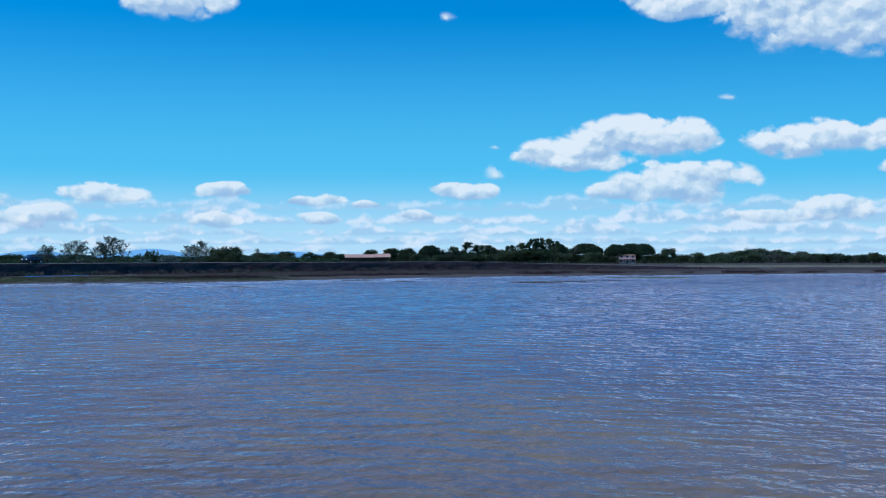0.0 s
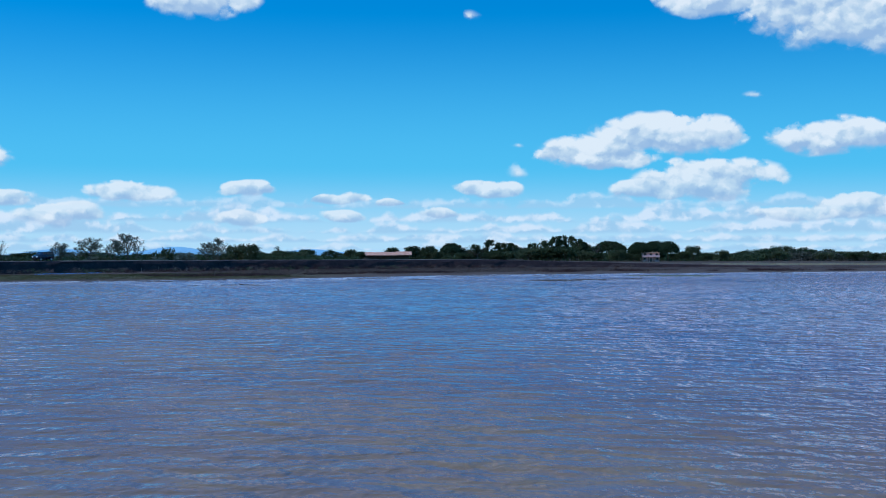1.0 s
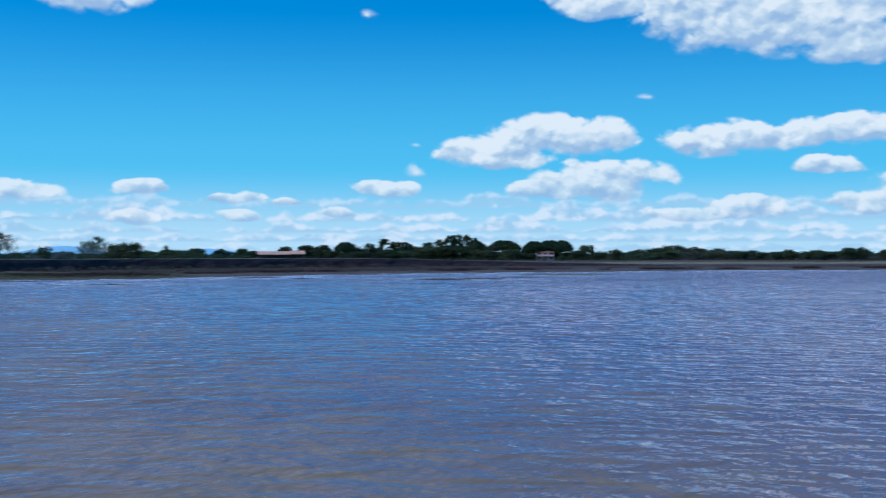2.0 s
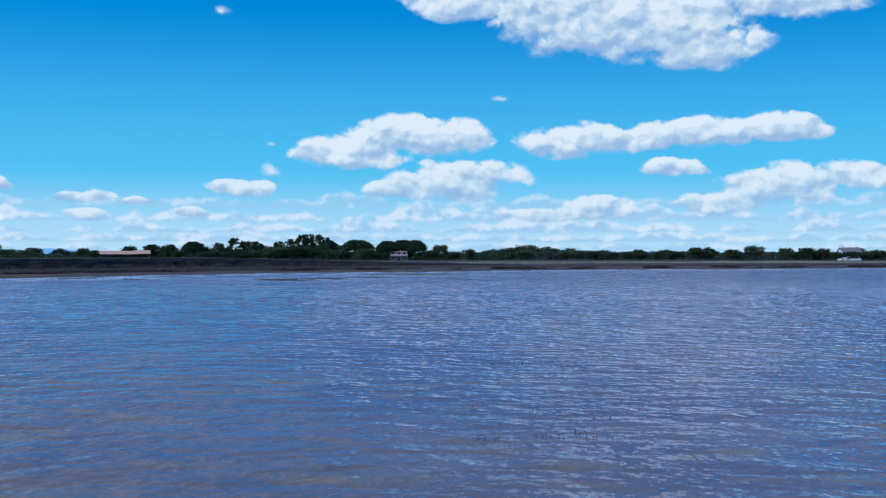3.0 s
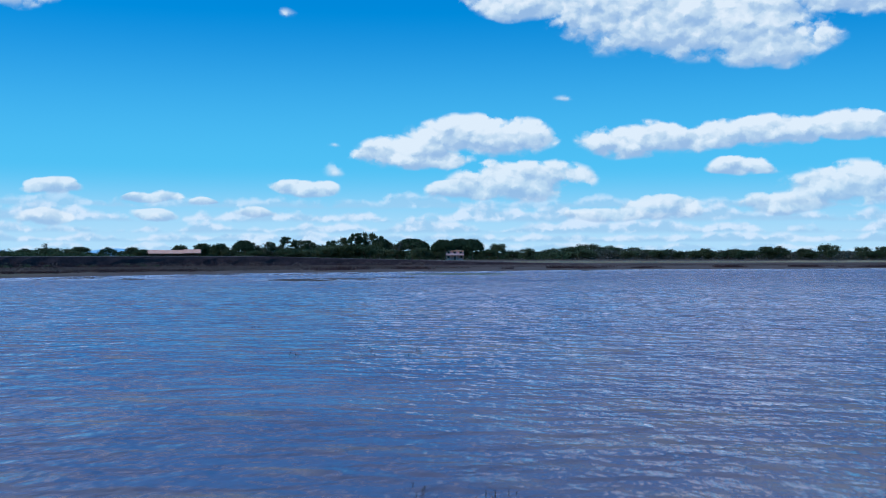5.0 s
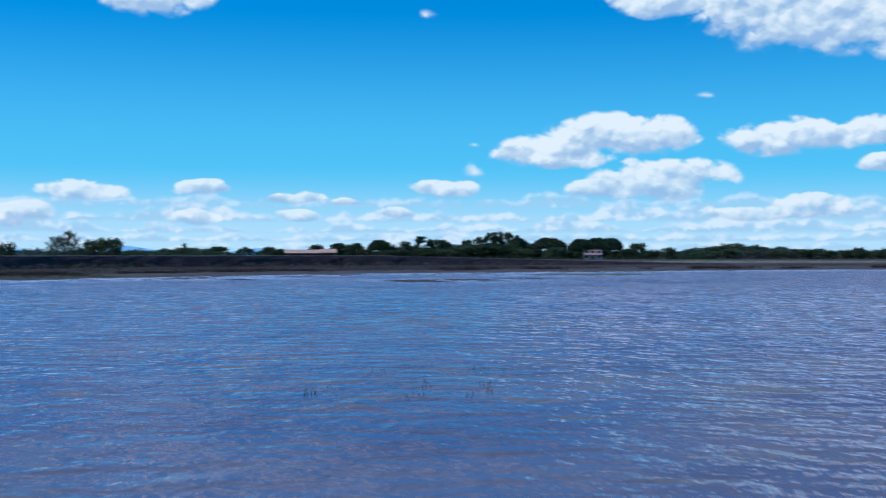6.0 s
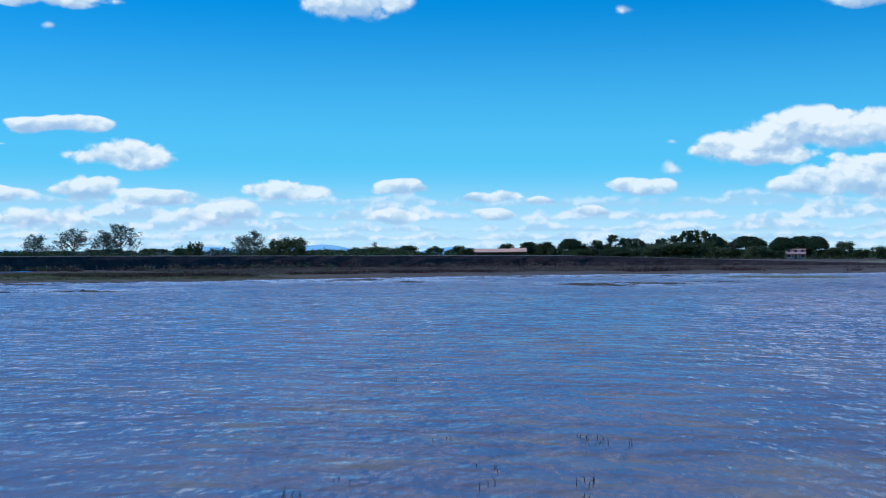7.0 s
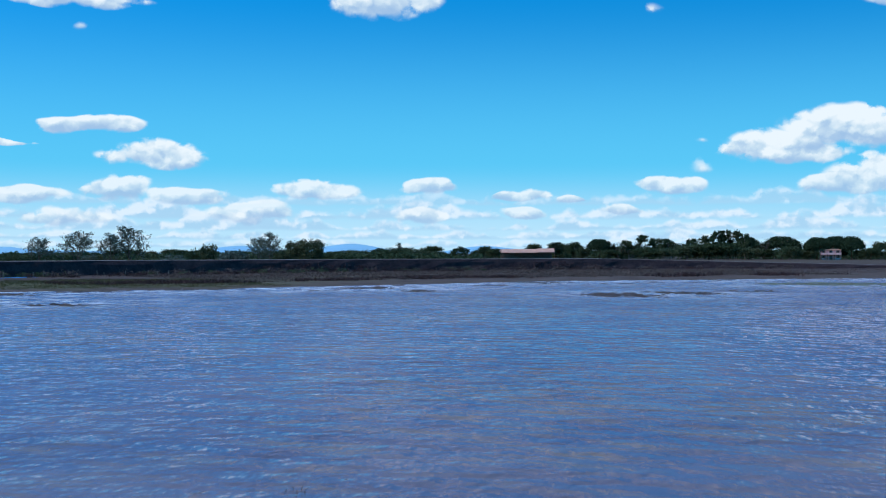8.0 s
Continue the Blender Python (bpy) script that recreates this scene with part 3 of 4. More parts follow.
# ---- trees ----
def limb_path(rng, start, way, length, bend, steps=5):
    pts, d = [Vector(start)], Vector(way).normalized()
    for _ in range(steps):
        d = (d + Vector(rng.normal(0, bend, 3))).normalized()
        pts.append(pts[-1] + d * (length / steps))
    return pts


def make_tree(seed, height, width, style, bark, leaf, leaf_size, leaf_count, label):
    """A tree at the origin: Empty > trunk (with limbs), crown."""
    rng = np.random.default_rng(seed)
    root = new("tree")
    v, f, tips = [], [], []
    fork = {"sparse": 0.10, "round": 0.22, "pine": 0.55, "spire": 0.15, "bush": 0.06, "airy": 0.30}[style]
    thick = height * (0.022 if style != "pine" else 0.03)
    trunk_top = height * {"sparse": 0.8, "round": 0.7, "pine": 0.72, "spire": 0.9, "bush": 0.4, "airy": 0.85}[style]
    stem = limb_path(rng, (0, 0, -0.3), (rng.normal(0, 0.06), rng.normal(0, 0.06), 1), trunk_top + 0.3, 0.07, 7)
    tube(v, f, stem, [thick * (1 - 0.75 * i / 7) for i in range(8)], 7)
    limbs = {"sparse": 14, "round": 12, "pine": 13, "spire": 12, "bush": 11, "airy": 12}[style]
    for k in range(limbs):
        u = fork + (1 - fork) * (k + 0.5) / limbs
        at = stem[0].lerp(stem[-1], u)
        i = min(int(u * 7), 6)
        at = stem[i].lerp(stem[i + 1], u * 7 - i)
        a = k * 2.4 + rng.uniform(-0.5, 0.5)
        reach = width * 0.5 * {"sparse": 0.55 + 0.5 * math.sin(math.pi * u), "round": 0.45 + 0.6 * math.sin(math.pi * min(1, u * 1.05)), "pine": 0.95, "spire": 0.9 - 0.55 * u, "bush": 0.95, "airy": 0.6 + 0.5 * math.sin(math.pi * u)}[style]
        rise = {"sparse": 0.95, "round": 0.65, "pine": 0.38, "spire": 1.1, "bush": 0.8, "airy": 0.75}[style]
        way = Vector((math.cos(a), math.sin(a), rise * rng.uniform(0.6, 1.3)))
        if style == "sparse":
            way, reach = Vector((math.cos(a) * 0.62, math.sin(a) * 0.62, rng.uniform(0.8, 1.2))), height * (0.72 - 0.5 * u)
        path = limb_path(rng, at, way, reach * rng.uniform(0.75, 1.1), 0.16, 5)
        tube(v, f, path, [thick * 0.42 * (1 - 0.8 * j / 5) for j in range(6)], 5)
        tips += [path[3], path[4], path[5]]
        for _ in range(5 if style == "sparse" else 3):
            s = path[int(rng.integers(2, 5))]
            twig = limb_path(rng, s, way + Vector(rng.normal(0, 0.7, 3)), reach * 0.42, 0.25, 3)
            tube(v, f, twig, [thick * 0.16, thick * 0.12, thick * 0.08, thick * 0.03], 4)
            tips += [twig[2], twig[3]]
    mesh_object("trunk", [tuple(p) for p in v], f, bark, root)
    c = np.array([tuple(t) for t in tips])
    if style == "pine":
        # a flat-topped umbrella: clumps over a dome
        m = 340
        r, a = np.sqrt(rng.uniform(0, 1, m)) * width * 0.47, rng.uniform(0, 6.283, m)
        c = np.stack([r * np.cos(a), r * np.sin(a), height * (0.95 - 0.40 * (r / (width * 0.5)) ** 2.6) - rng.uniform(0, 1, m) ** 1.5 * height * 0.34 * (1 - 0.4 * r / (width * 0.5))], 1)
        spread, squash = width * 0.045, 0.7
    elif style in ("round", "bush"):
        m = 60 if style == "round" else 45
        d = rng.normal(0, 1, (m, 3))
        d /= np.linalg.norm(d, axis=1)[:, None]
        d *= rng.uniform(0.45, 1.0, (m, 1)) ** 0.6
        low = 0.58 if style == "round" else 0.5
        c = np.r_[c, np.stack([d[:, 0] * width * 0.44, d[:, 1] * width * 0.44, height * low + d[:, 2] * height * (0.93 - low)], 1)]
        spread, squash = width * 0.055, 0.8
    elif style == "airy":
        # separate clumps at the limbs' ends, with sky between them
        c = c[rng.permutation(len(c))[:44]]
        spread, squash = width * 0.055, 0.75
    elif style == "spire":
        spread, squash = width * 0.07, 1.2
    else:
        spread, squash = width * 0.045, 0.8
    q, qf = leaves(rng, c, spread, leaf_size, leaf_count, squash)
    q[:, 2] = np.minimum(q[:, 2], height * 1.02)
    q[:, 2] = np.maximum(q[:, 2], 0.05)
    mesh_object("crown", q.tolist(), qf.tolist(), leaf, root)
    return tagged(root, label, "tree"), height, width


def plant(proto, rows, group, rng):
    """Sets copies of a tree at rows of x, y, height, width; the first row takes the original."""
    (ob, h0, w0), first = proto, True
    for x, y, h, w in rows:
        z = float(land_height(np.array([x]), np.array([y]))[0])
        m = Matrix.Translation((x, y, z - 0.05)) @ Matrix.Rotation(rng.uniform(0, 6.28), 4, "Z") @ Matrix.Diagonal((w / w0, w / w0, h / h0, 1))
        if first and not proto_used(ob):
            ob.matrix_basis, first = m, False
            ob["set"] = 1
        else:
            copy = copy_thing(ob, Matrix.Identity(4))
            copy.matrix_basis = m
        tagged(ob, group=group)


def proto_used(ob):
    return "set" in ob.keys()


trees_rng = random.Random(5)
SPARSE = [make_tree(20 + k, 8.0, 5.5, "sparse", BARK, LEAF_GREY, 0.14, 2200, "slender tree with sparse wind-blown grey-green leaves") for k in range(3)]
ROUND = [make_tree(30 + k, 10.0, 11.0, "round", BARK, (LEAF_OLIVE, LEAF_DARK, LEAF_DARK, LEAF_OLIVE)[k], 0.33, 3300, "dark green leafy tree with a rounded crown") for k in range(4)]
PINES = [make_tree(40 + k, 12.0, 15.0, "pine", PINE_BARK, LEAF_PINE, 0.36, 14000, "umbrella pine with a flat dark green crown") for k in range(2)]
SPIRE = make_tree(50, 8.0, 4.6, "spire", BARK, LEAF_GREY, 0.15, 1300, "narrow upright tree leaning in the wind")
BUSH = [make_tree(60 + k, 3.5, 5.0, "bush", BARK, (LEAF_OLIVE, LEAF_GREY, LEAF_DARK)[k], 0.2, 1500, "low bushy tamarisk on the marsh") for k in range(3)]
AIRY = [make_tree(80 + k, 12.0, 9.0, "airy", PALE_BARK, (LEAF_DARK, LEAF_OLIVE, LEAF_DARK)[k], 0.30, 3200, "tall open-crowned tree with leaf clumps on bare stems") for k in range(3)]
BARE = make_tree(70, 7.0, 3.2, "sparse", BARK, LEAF_GREY, 0.09, 260, "bare leafless tree with thin twigs")

plant(SPARSE[0], [(-96, 287, 6.6, 5.6), (-85, 294, 7.4, 5.2)], "trees behind the embankment", trees_rng)
plant(SPARSE[1], [(-91, 291, 7.8, 7.4)], "trees behind the embankment", trees_rng)
plant(SPARSE[2], [(-82, 298, 9.2, 6.6), (-72, 353, 8.9, 6.2), (-75, 356, 7.4, 6.0)], "trees behind the embankment", trees_rng)
plant(BARE, [(-108, 281, 7.0, 3.1)], "trees behind the embankment", trees_rng)
plant(ROUND[0], [(-65, 366, 7.4, 7.5), (-70, 368, 7.0, 6.5)], "trees behind the embankment", trees_rng)
plant(SPIRE, [(-97, 626, 8.5, 5.9)], "trees behind the embankment", trees_rng)
plant(BUSH[0], [(-86, 349, 5.9, 5.0), (-101, 286, 3.7, 3.2), (-72, 364, 4.7, 5.7), (-88, 300, 3.4, 6.0)], "bushes behind the embankment", trees_rng)
plant(BUSH[1], [(-83, 360, 4.7, 8.6), (-92, 300, 3.6, 5.0), (-78, 308, 3.6, 6.0)], "bushes behind the embankment", trees_rng)
plant(BUSH[2], [(-89, 347, 5.1, 3.3), (-105, 300, 3.6, 6.0), (-60, 372, 4.6, 7.0)], "bushes behind the embankment", trees_rng)

GROVE_PINES = [(-8, 717, 10.9, 12.8), (68, 697, 11.5, 11.6)]
GROVE_AIRY = [(17, 718, 12.9, 10.5), (22, 720, 11.6, 9.0), (30, 712, 10.8, 9.5), (38, 714, 11.0, 9.0), (46, 700, 12.6, 9.0), (52, 697, 14.6, 9.6), (57, 700, 13.2, 8.6), (61, 696, 15.4, 9.4), (66, 692, 13.0, 8.0), (-3, 720, 9.8, 8.5), (8, 716, 10.4, 8.5), (-33, 730, 9.2, 8.5), (-20, 715, 9.0, 8.0)]
GROVE = [(1, 724, 7.4, 12.2), (27, 718, 9.0, 11.0), (35, 718, 8.6, 11.0), (42, 697, 9.0, 10.0), (50, 700, 9.6, 10.0),
         (57, 702, 9.6, 10.0), (64, 686, 9.6, 11.0), (74, 695, 9.6, 8.9), (10, 718, 8.1, 11.0)]
GROVE_LOW = [(99, 704, 6.4, 12.0), (113, 705, 6.4, 12.0), (76, 690, 5.6, 9.0), (91, 689, 5.6, 9.0), (97, 688, 4.8, 8.0), (121, 687, 5.2, 9.0), (16, 678, 6.7, 14.3), (26, 678, 6.1, 14.3), (36, 668, 7.7, 15.7), (47, 667, 8.2, 16.9), (56, 667, 8.8, 15.2), (68, 676, 6.6, 12.6), (86, 674, 7.1, 12.6), (-1, 678, 5.6, 11.4)]
FARM = [(-45, 738, 9.0, 12.2), (-31, 736, 9.6, 12.8), (-22, 717, 9.4, 10.4), (-17, 712, 7.0, 9.1), (-66, 690, 7.4, 9.7), (-85, 649, 7.5, 11.0), (-75, 668, 6.8, 10.0), (-90, 662, 6.4, 10.0), (-101, 652, 6.6, 11.0), (-60, 680, 6.2, 9.0), (-110, 640, 6.0, 11.0)]
EAST = [(131, 688, 9.5, 11.3), (124, 679, 6.5, 9.9), (137, 676, 5.6, 9.9), (150, 704, 7.0, 9.6), (205, 773, 10.3, 17.5), (192, 766, 8.8, 18.8), (214, 760, 8.7, 18.8), (182, 769, 7.3, 18.8), (232, 766, 8.0, 13.7)]
FAR_EAST = [(255, 703, 7.0, 8.2), (286, 691, 8.4, 10.2), (293, 688, 8.0, 11.7), (318, 676, 9.3, 13.7), (334, 669, 7.8, 10.0), (344, 663, 8.2, 11.0), (353, 659, 7.4, 11.0),
            (385, 678, 8.3, 10.6), (350, 640, 5.2, 10.0), (356, 637, 5.6, 10.0), (362, 634, 5.0, 10.0), (278, 716, 6.8, 8.5), (314, 701, 7.1, 10.6), (248, 748, 6.9, 10.9)]
for rows, group in ((GROVE, "trees of the farm grove"), (GROVE_LOW, "trees of the farm grove"), (FARM, "trees round the barn"), (EAST, "trees on the far shore"), (FAR_EAST, "trees on the far shore")):
    for k in range(4):
        plant(ROUND[k], rows[k::4], group, trees_rng)
for k in range(3):
    plant(AIRY[k], GROVE_AIRY[k::3], "trees of the farm grove", trees_rng)
plant(PINES[0], GROVE_PINES[::2], "trees of the farm grove", trees_rng)
plant(PINES[1], GROVE_PINES[1::2], "trees of the farm grove", trees_rng)
plant(BARE, [(2, 716, 9.6, 9.0), (9, 715, 9.2, 8.0), (75, 690, 10.0, 7.0)], "trees of the farm grove", trees_rng)
plant(PINES[0], [(84, 694, 11.8, 18.3), (110, 695, 11.8, 15.0)], "umbrella pines by the house", trees_rng)
plant(PINES[1], [(101, 693, 11.2, 13.0), (117, 690, 11.6, 12.6)], "umbrella pines by the house", trees_rng)

# the tree belt that runs along the whole far side
belt = random.Random(8)
for k in range(90):
    a = -24 + 62 * (k + belt.uniform(-0.4, 0.4)) / 90
    d = belt.uniform(560, 640) if a < -6 else belt.uniform(740, 830)
    h = belt.uniform(3.5, 5.8) if a < -6 else belt.uniform(4.6, 6.6)
    plant(ROUND[k % 4], [(d * math.sin(radians(a)), d * math.cos(radians(a)), h, h * belt.uniform(1.6, 2.8))], "trees of the far belt", belt)


# the low wood behind everything: leaf sprays nobody could count
def wood_belt(name, a0, a1, dist, height, count, leaf, size, seed, label):
    rng = np.random.default_rng(seed)
    a = np.radians(rng.uniform(a0, a1, count))
    d = dist + rng.uniform(-14, 14, count)
    x, y = d * np.sin(a), d * np.cos(a)
    top = height * (0.85 + 0.35 * wave(x, y, 0.06, seed) + 0.35 * wave(x, y, 0.25, seed + 1))
    z = 0.5 + np.maximum(top, 1.2) * rng.uniform(0, 1, count) ** 0.7
    q, f = leaves(rng, np.stack([x, y, z], 1), 0.2, size, count)
    order = np.stack([x, y, z], 1)
    q = (q.reshape(-1, 4, 3) - q.reshape(-1, 4, 3).mean(1, keepdims=True) + order[:, None]).reshape(-1, 3)
    ob = mesh_object(name, q.tolist(), f.tolist(), leaf)
    return tagged(ob, label, "woodland", kind="stuff")


wood_belt("woodland", -28, -5, 560, 4.0, 15000, LEAF_DARK, 0.55, 81, "low dark belt of woodland behind the marsh")
wood_belt("woodland", -6, 14, 740, 4.4, 13000, LEAF_DARK, 0.6, 83, "low dark belt of woodland behind the farm")
wood_belt("woodland", 12, 42, 790, 5.5, 30000, LEAF_FAR, 0.65, 85, "low grey-green belt of woodland on the far shore")
wood_belt("hedge", -26, -9, 395, 2.1, 8000, LEAF_OLIVE, 0.36, 87, "rough olive hedge behind the embankment")


# ---- buildings ----
def roof_slab(name, x0, x1, y0, y1, z_eave, z_ridge, mat, parent, over=0.5, thick=0.18):
    """A gabled roof whose ridge runs along x, with thickness and overhang."""
    ym = (y0 + y1) / 2
    bm = bmesh.new()
    sec = [(y0 - over, z_eave - 0.15), (ym, z_ridge), (y1 + over, z_eave - 0.15)]
    ring = []
    for x in (x0 - over, x1 + over):
        ring.append([bm.verts.new((x, y, z)) for y, z in sec] + [bm.verts.new((x, y, z - thick)) for y, z in reversed(sec)])
    for k in range(6):
        bm.faces.new((ring[0][k], ring[0][(k + 1) % 6], ring[1][(k + 1) % 6], ring[1][k]))
    for r in ring:
        bm.faces.new(r)
    # rows of half-round tiles
    n = int((x1 - x0 + 2 * over) / 0.45)
    for i in range(n):
        x = x0 - over + 0.225 + i * 0.45
        for (ya, za), (yb, zb) in ((sec[0], sec[1]), (sec[2], sec[1])):
            v = [bm.verts.new((x + dx, yy, zz + dz)) for yy, zz in ((ya, za), (yb, zb)) for dx, dz in ((-0.12, 0.01), (0, 0.10), (0.12, 0.01))]
            bm.faces.new((v[0], v[1], v[4], v[3]))
            bm.faces.new((v[1], v[2], v[5], v[4]))
    bmesh.ops.recalc_face_normals(bm, faces=bm.faces)
    return part(name, bm, mat, parent)


def gable_wall(name, x0, x1, y0, y1, z0, z_eave, z_ridge, mat, parent):
    """Four walls with gables, 0.4 m thick, as one shell."""
    bm = bmesh.new()
    t = 0.4
    for lo, hi in (((x0, y0, z0), (x1, y0 + t, z_eave)), ((x0, y1 - t, z0), (x1, y1, z_eave))):
        box(bm, lo, hi)
    for xa, xb in ((x0, x0 + t), (x1 - t, x1)):
        ym = (y0 + y1) / 2
        a = [bm.verts.new((xa, y, z)) for y, z in ((y0 + t, z0), (y1 - t, z0), (y1 - t, z_eave), (ym, z_ridge - 0.25), (y0 + t, z_eave))]
        b = [bm.verts.new((xb, v.co.y, v.co.z)) for v in a]
        for k in range(5):
            bm.faces.new((a[k], a[(k + 1) % 5], b[(k + 1) % 5], b[k]))
        bm.faces.new(a)
        bm.faces.new(b)
    bmesh.ops.recalc_face_normals(bm, faces=bm.faces)
    return part(name, bm, mat, parent)


def window_part(x, y, z, w, h, parent, shutters=True):
    win = box_part("window", (x - w / 2, y - 0.05, z - h / 2), (x + w / 2, y + 0.02, z + h / 2), WINDOW, parent)
    box_part("frame", (x - w / 2 - 0.08, y - 0.09, z + h / 2), (x + w / 2 + 0.08, y + 0.02, z + h / 2 + 0.1), LIME, win)
    box_part("sill", (x - w / 2 - 0.1, y - 0.16, z - h / 2 - 0.1), (x + w / 2 + 0.1, y + 0.02, z - h / 2), LIME, win)
    if shutters:
        for sx in (-1, 1):
            c = x + sx * (w / 2 + w * 0.27)
            box_part("shutter", (c - w * 0.24, y - 0.07, z - h / 2), (c + w * 0.24, y - 0.01, z + h / 2), SHUTTER, win, 0.01)


def place_thing(root, x, y, turn, label, category, group=""):
    z = float(land_height(np.array([x]), np.array([y]))[0])
    root.matrix_basis = Matrix.Translation((x, y, z)) @ Matrix.Rotation(radians(turn), 4, "Z")
    return tagged(root, label, category, group)


def build_barn():
    root = new("barn")
    gable_wall("wall", -13.8, 13.8, 3.2, 9.5, 0.0, 3.7, 5.4, SHADOW_WOOD, root)
    roof_slab("roof", -13.8, 13.8, -1.0, 9.5, 3.75, 5.45, TILES, root)
    roof_slab("roof", 6.5, 14.6, -1.6, 9.9, 4.0, 5.85, TILES, root)
    for k in range(9):
        x = -13.4 + k * 3.35
        box_part("post", (x - 0.16, -0.8, 0.0), (x + 0.16, -0.48, 3.72), SHADOW_WOOD, root, 0.02)
    box_part("beam", (-13.8, -0.82, 3.42), (13.8, -0.5, 3.7), SHADOW_WOOD, root, 0.02)
    for k in range(6):
        x = -11 + k * 4.2
        box_part("door", (x - 1.1, 3.12, 0.0), (x + 1.1, 3.19, 2.6), SHADOW_WOOD, root, 0.01)
    return place_thing(root, -46.6, 713, 6, "long open-fronted barn with a faded terracotta tile roof", "barn")


def build_house():
    root = new("house")
    gable_wall("wall", -4.8, 4.8, 0.0, 8.0, 0.0, 5.0, 6.3, PLASTER, root)
    roof_slab("roof", -4.8, 4.8, 0.0, 8.0, 5.05, 6.35, TILES, root)
    for x in (-3.3, 0.0, 3.3):
        window_part(x, 0.0, 4.1, 0.8, 1.2, root)
    for x in (-3.5, 3.5):
        window_part(x, 0.0, 1.6, 0.9, 1.4, root)
    box_part("door", (-0.6, -0.08, 0.0), (0.6, 0.0, 2.1), SHUTTER, root, 0.01)
    box_part("terrace", (-4.9, -2.2, 2.55), (4.9, -0.01, 2.8), PLASTER, root, 0.03, "pink terrace slab")
    # pillars take the dark wood colour to stand in for shade under the terrace
    for x in (-4.7, -1.6, 1.6, 4.7):
        box_part("pillar", (x - 0.16, -2.1, 0.0), (x + 0.16, -1.78, 2.55), SHADOW_WOOD, root, 0.02)
    box_part("parapet", (-4.9, -2.2, 2.8), (4.9, -2.05, 3.5), PLASTER, root, 0.02)
    box_part("chimney", (2.4, 4.2, 5.6), (3.1, 4.9, 7.0), PLASTER, root, 0.03)
    return place_thing(root, 106.8, 688, -5, "pink plastered two-storey farmhouse with a terrace", "house")


def build_far_house():
    root = new("house")
    gable_wall("wall", -5.5, 5.5, 0.0, 8.5, 0.0, 4.9, 7.4, LIME, root)
    roof_slab("roof", -5.5, 5.5, 0.0, 8.5, 4.95, 7.5, SHUTTER, root)
    for x in (-3.4, 0.0, 3.4):
        window_part(x, 0.0, 4.1, 0.9, 1.3, root, False)
    box_part("chimney", (-4.4, 3.9, 7.0), (-3.6, 4.7, 8.7), LIME, root, 0.03)
    return place_thing(root, 366, 651, -5, "white far-off house with a dark grey roof", "house")


def build_shed():
    root = new("shed")
    gable_wall("wall", -2.2, 2.2, 0.0, 3.4, 0.0, 2.2, 2.9, SHADOW_WOOD, root)
    roof_slab("roof", -2.2, 2.2, 0.0, 3.4, 2.25, 2.95, GRAVEL, root, 0.25, 0.08)
    return place_thing(root, -79.0, 671, 10, "small wooden shed with a pale roof behind the embankment", "shed")


def build_rail_fence(x, y, turn, bays):
    root = new("fence")
    for k in range(bays + 1):
        box_part("post", (k * 1.6 - 0.08, -0.08, -0.2), (k * 1.6 + 0.08, 0.08, 1.75), STAKE_WOOD, root, 0.02)
    for z in (0.75, 1.45):
        box_part("rail", (-0.2, -0.14, z), (bays * 1.6 + 0.2, -0.085, z + 0.16), STAKE_WOOD, root, 0.02)
    return place_thing(root, x, y, turn, "pale wooden post and rail fence before the grove", "fence")


build_barn()
build_house()
build_far_house()
build_shed()
build_rail_fence(24, 640, 3, 4)


# ---- van on the embankment track ----
def build_van():
    root = new("van")
    prof = [(-2.05, 0.35), (-2.1, 0.95), (-1.95, 1.05), (-1.15, 1.2), (-0.6, 1.78), (1.9, 1.86), (2.1, 1.2), (2.1, 0.35)]
    bm = bmesh.new()
    a = [bm.verts.new((x, -0.85 + (0.12 if z > 1.3 else 0), z)) for x, z in prof]
    b = [bm.verts.new((x, 0.85 - (0.12 if z > 1.3 else 0), z)) for x, z in prof]
    for k in range(8):
        bm.faces.new((a[k], a[(k + 1) % 8], b[(k + 1) % 8], b[k]))
    bm.faces.new(a)
    bm.faces.new(b)
    bmesh.ops.recalc_face_normals(bm, faces=bm.faces)
    bmesh.ops.bevel(bm, geom=list(bm.edges), offset=0.07, segments=2, affect="EDGES")
    body = part("body", bm, CAR_PAINT, root, smooth=True)
    for side in (-1, 1):
        for x0, x1 in ((-0.75, 0.1), (0.2, 1.0), (1.1, 1.8)):
            y = side * 0.80
            box_part("side_window", (x0, min(y, y + side * 0.02), 1.28), (x1, max(y, y + side * 0.02), 1.68), WINDOW, body, 0.005)
        lamp = box_part("headlight", (-2.13, side * 0.62 - 0.16, 0.72), (-2.02, side * 0.62 + 0.16, 0.92), LAMP_GLASS, body, 0.02, "clear white headlight")
        for x in (-1.3, 1.35):
            v, f = [], []
            tube(v, f, [Vector((x, side * 0.66, 0.33)), Vector((x, side * 0.88, 0.33))], [0.33, 0.33], 16)
            wheel = mesh_object("wheel", [tuple(p) for p in v], f, RUBBER, root)
            v, f = [], []
            tube(v, f, [Vector((x, side * 0.84, 0.33)), Vector((x, side * 0.895, 0.33))], [0.2, 0.17], 12)
            mesh_object("rim", [tuple(p) for p in v], f, CHROME, wheel)
    box_part("windscreen", (-1.16, -0.66, 1.25), (-0.72, 0.66, 1.28), WINDOW, body)
    return tagged(root, "dark blue van parked on the embankment track", "van")


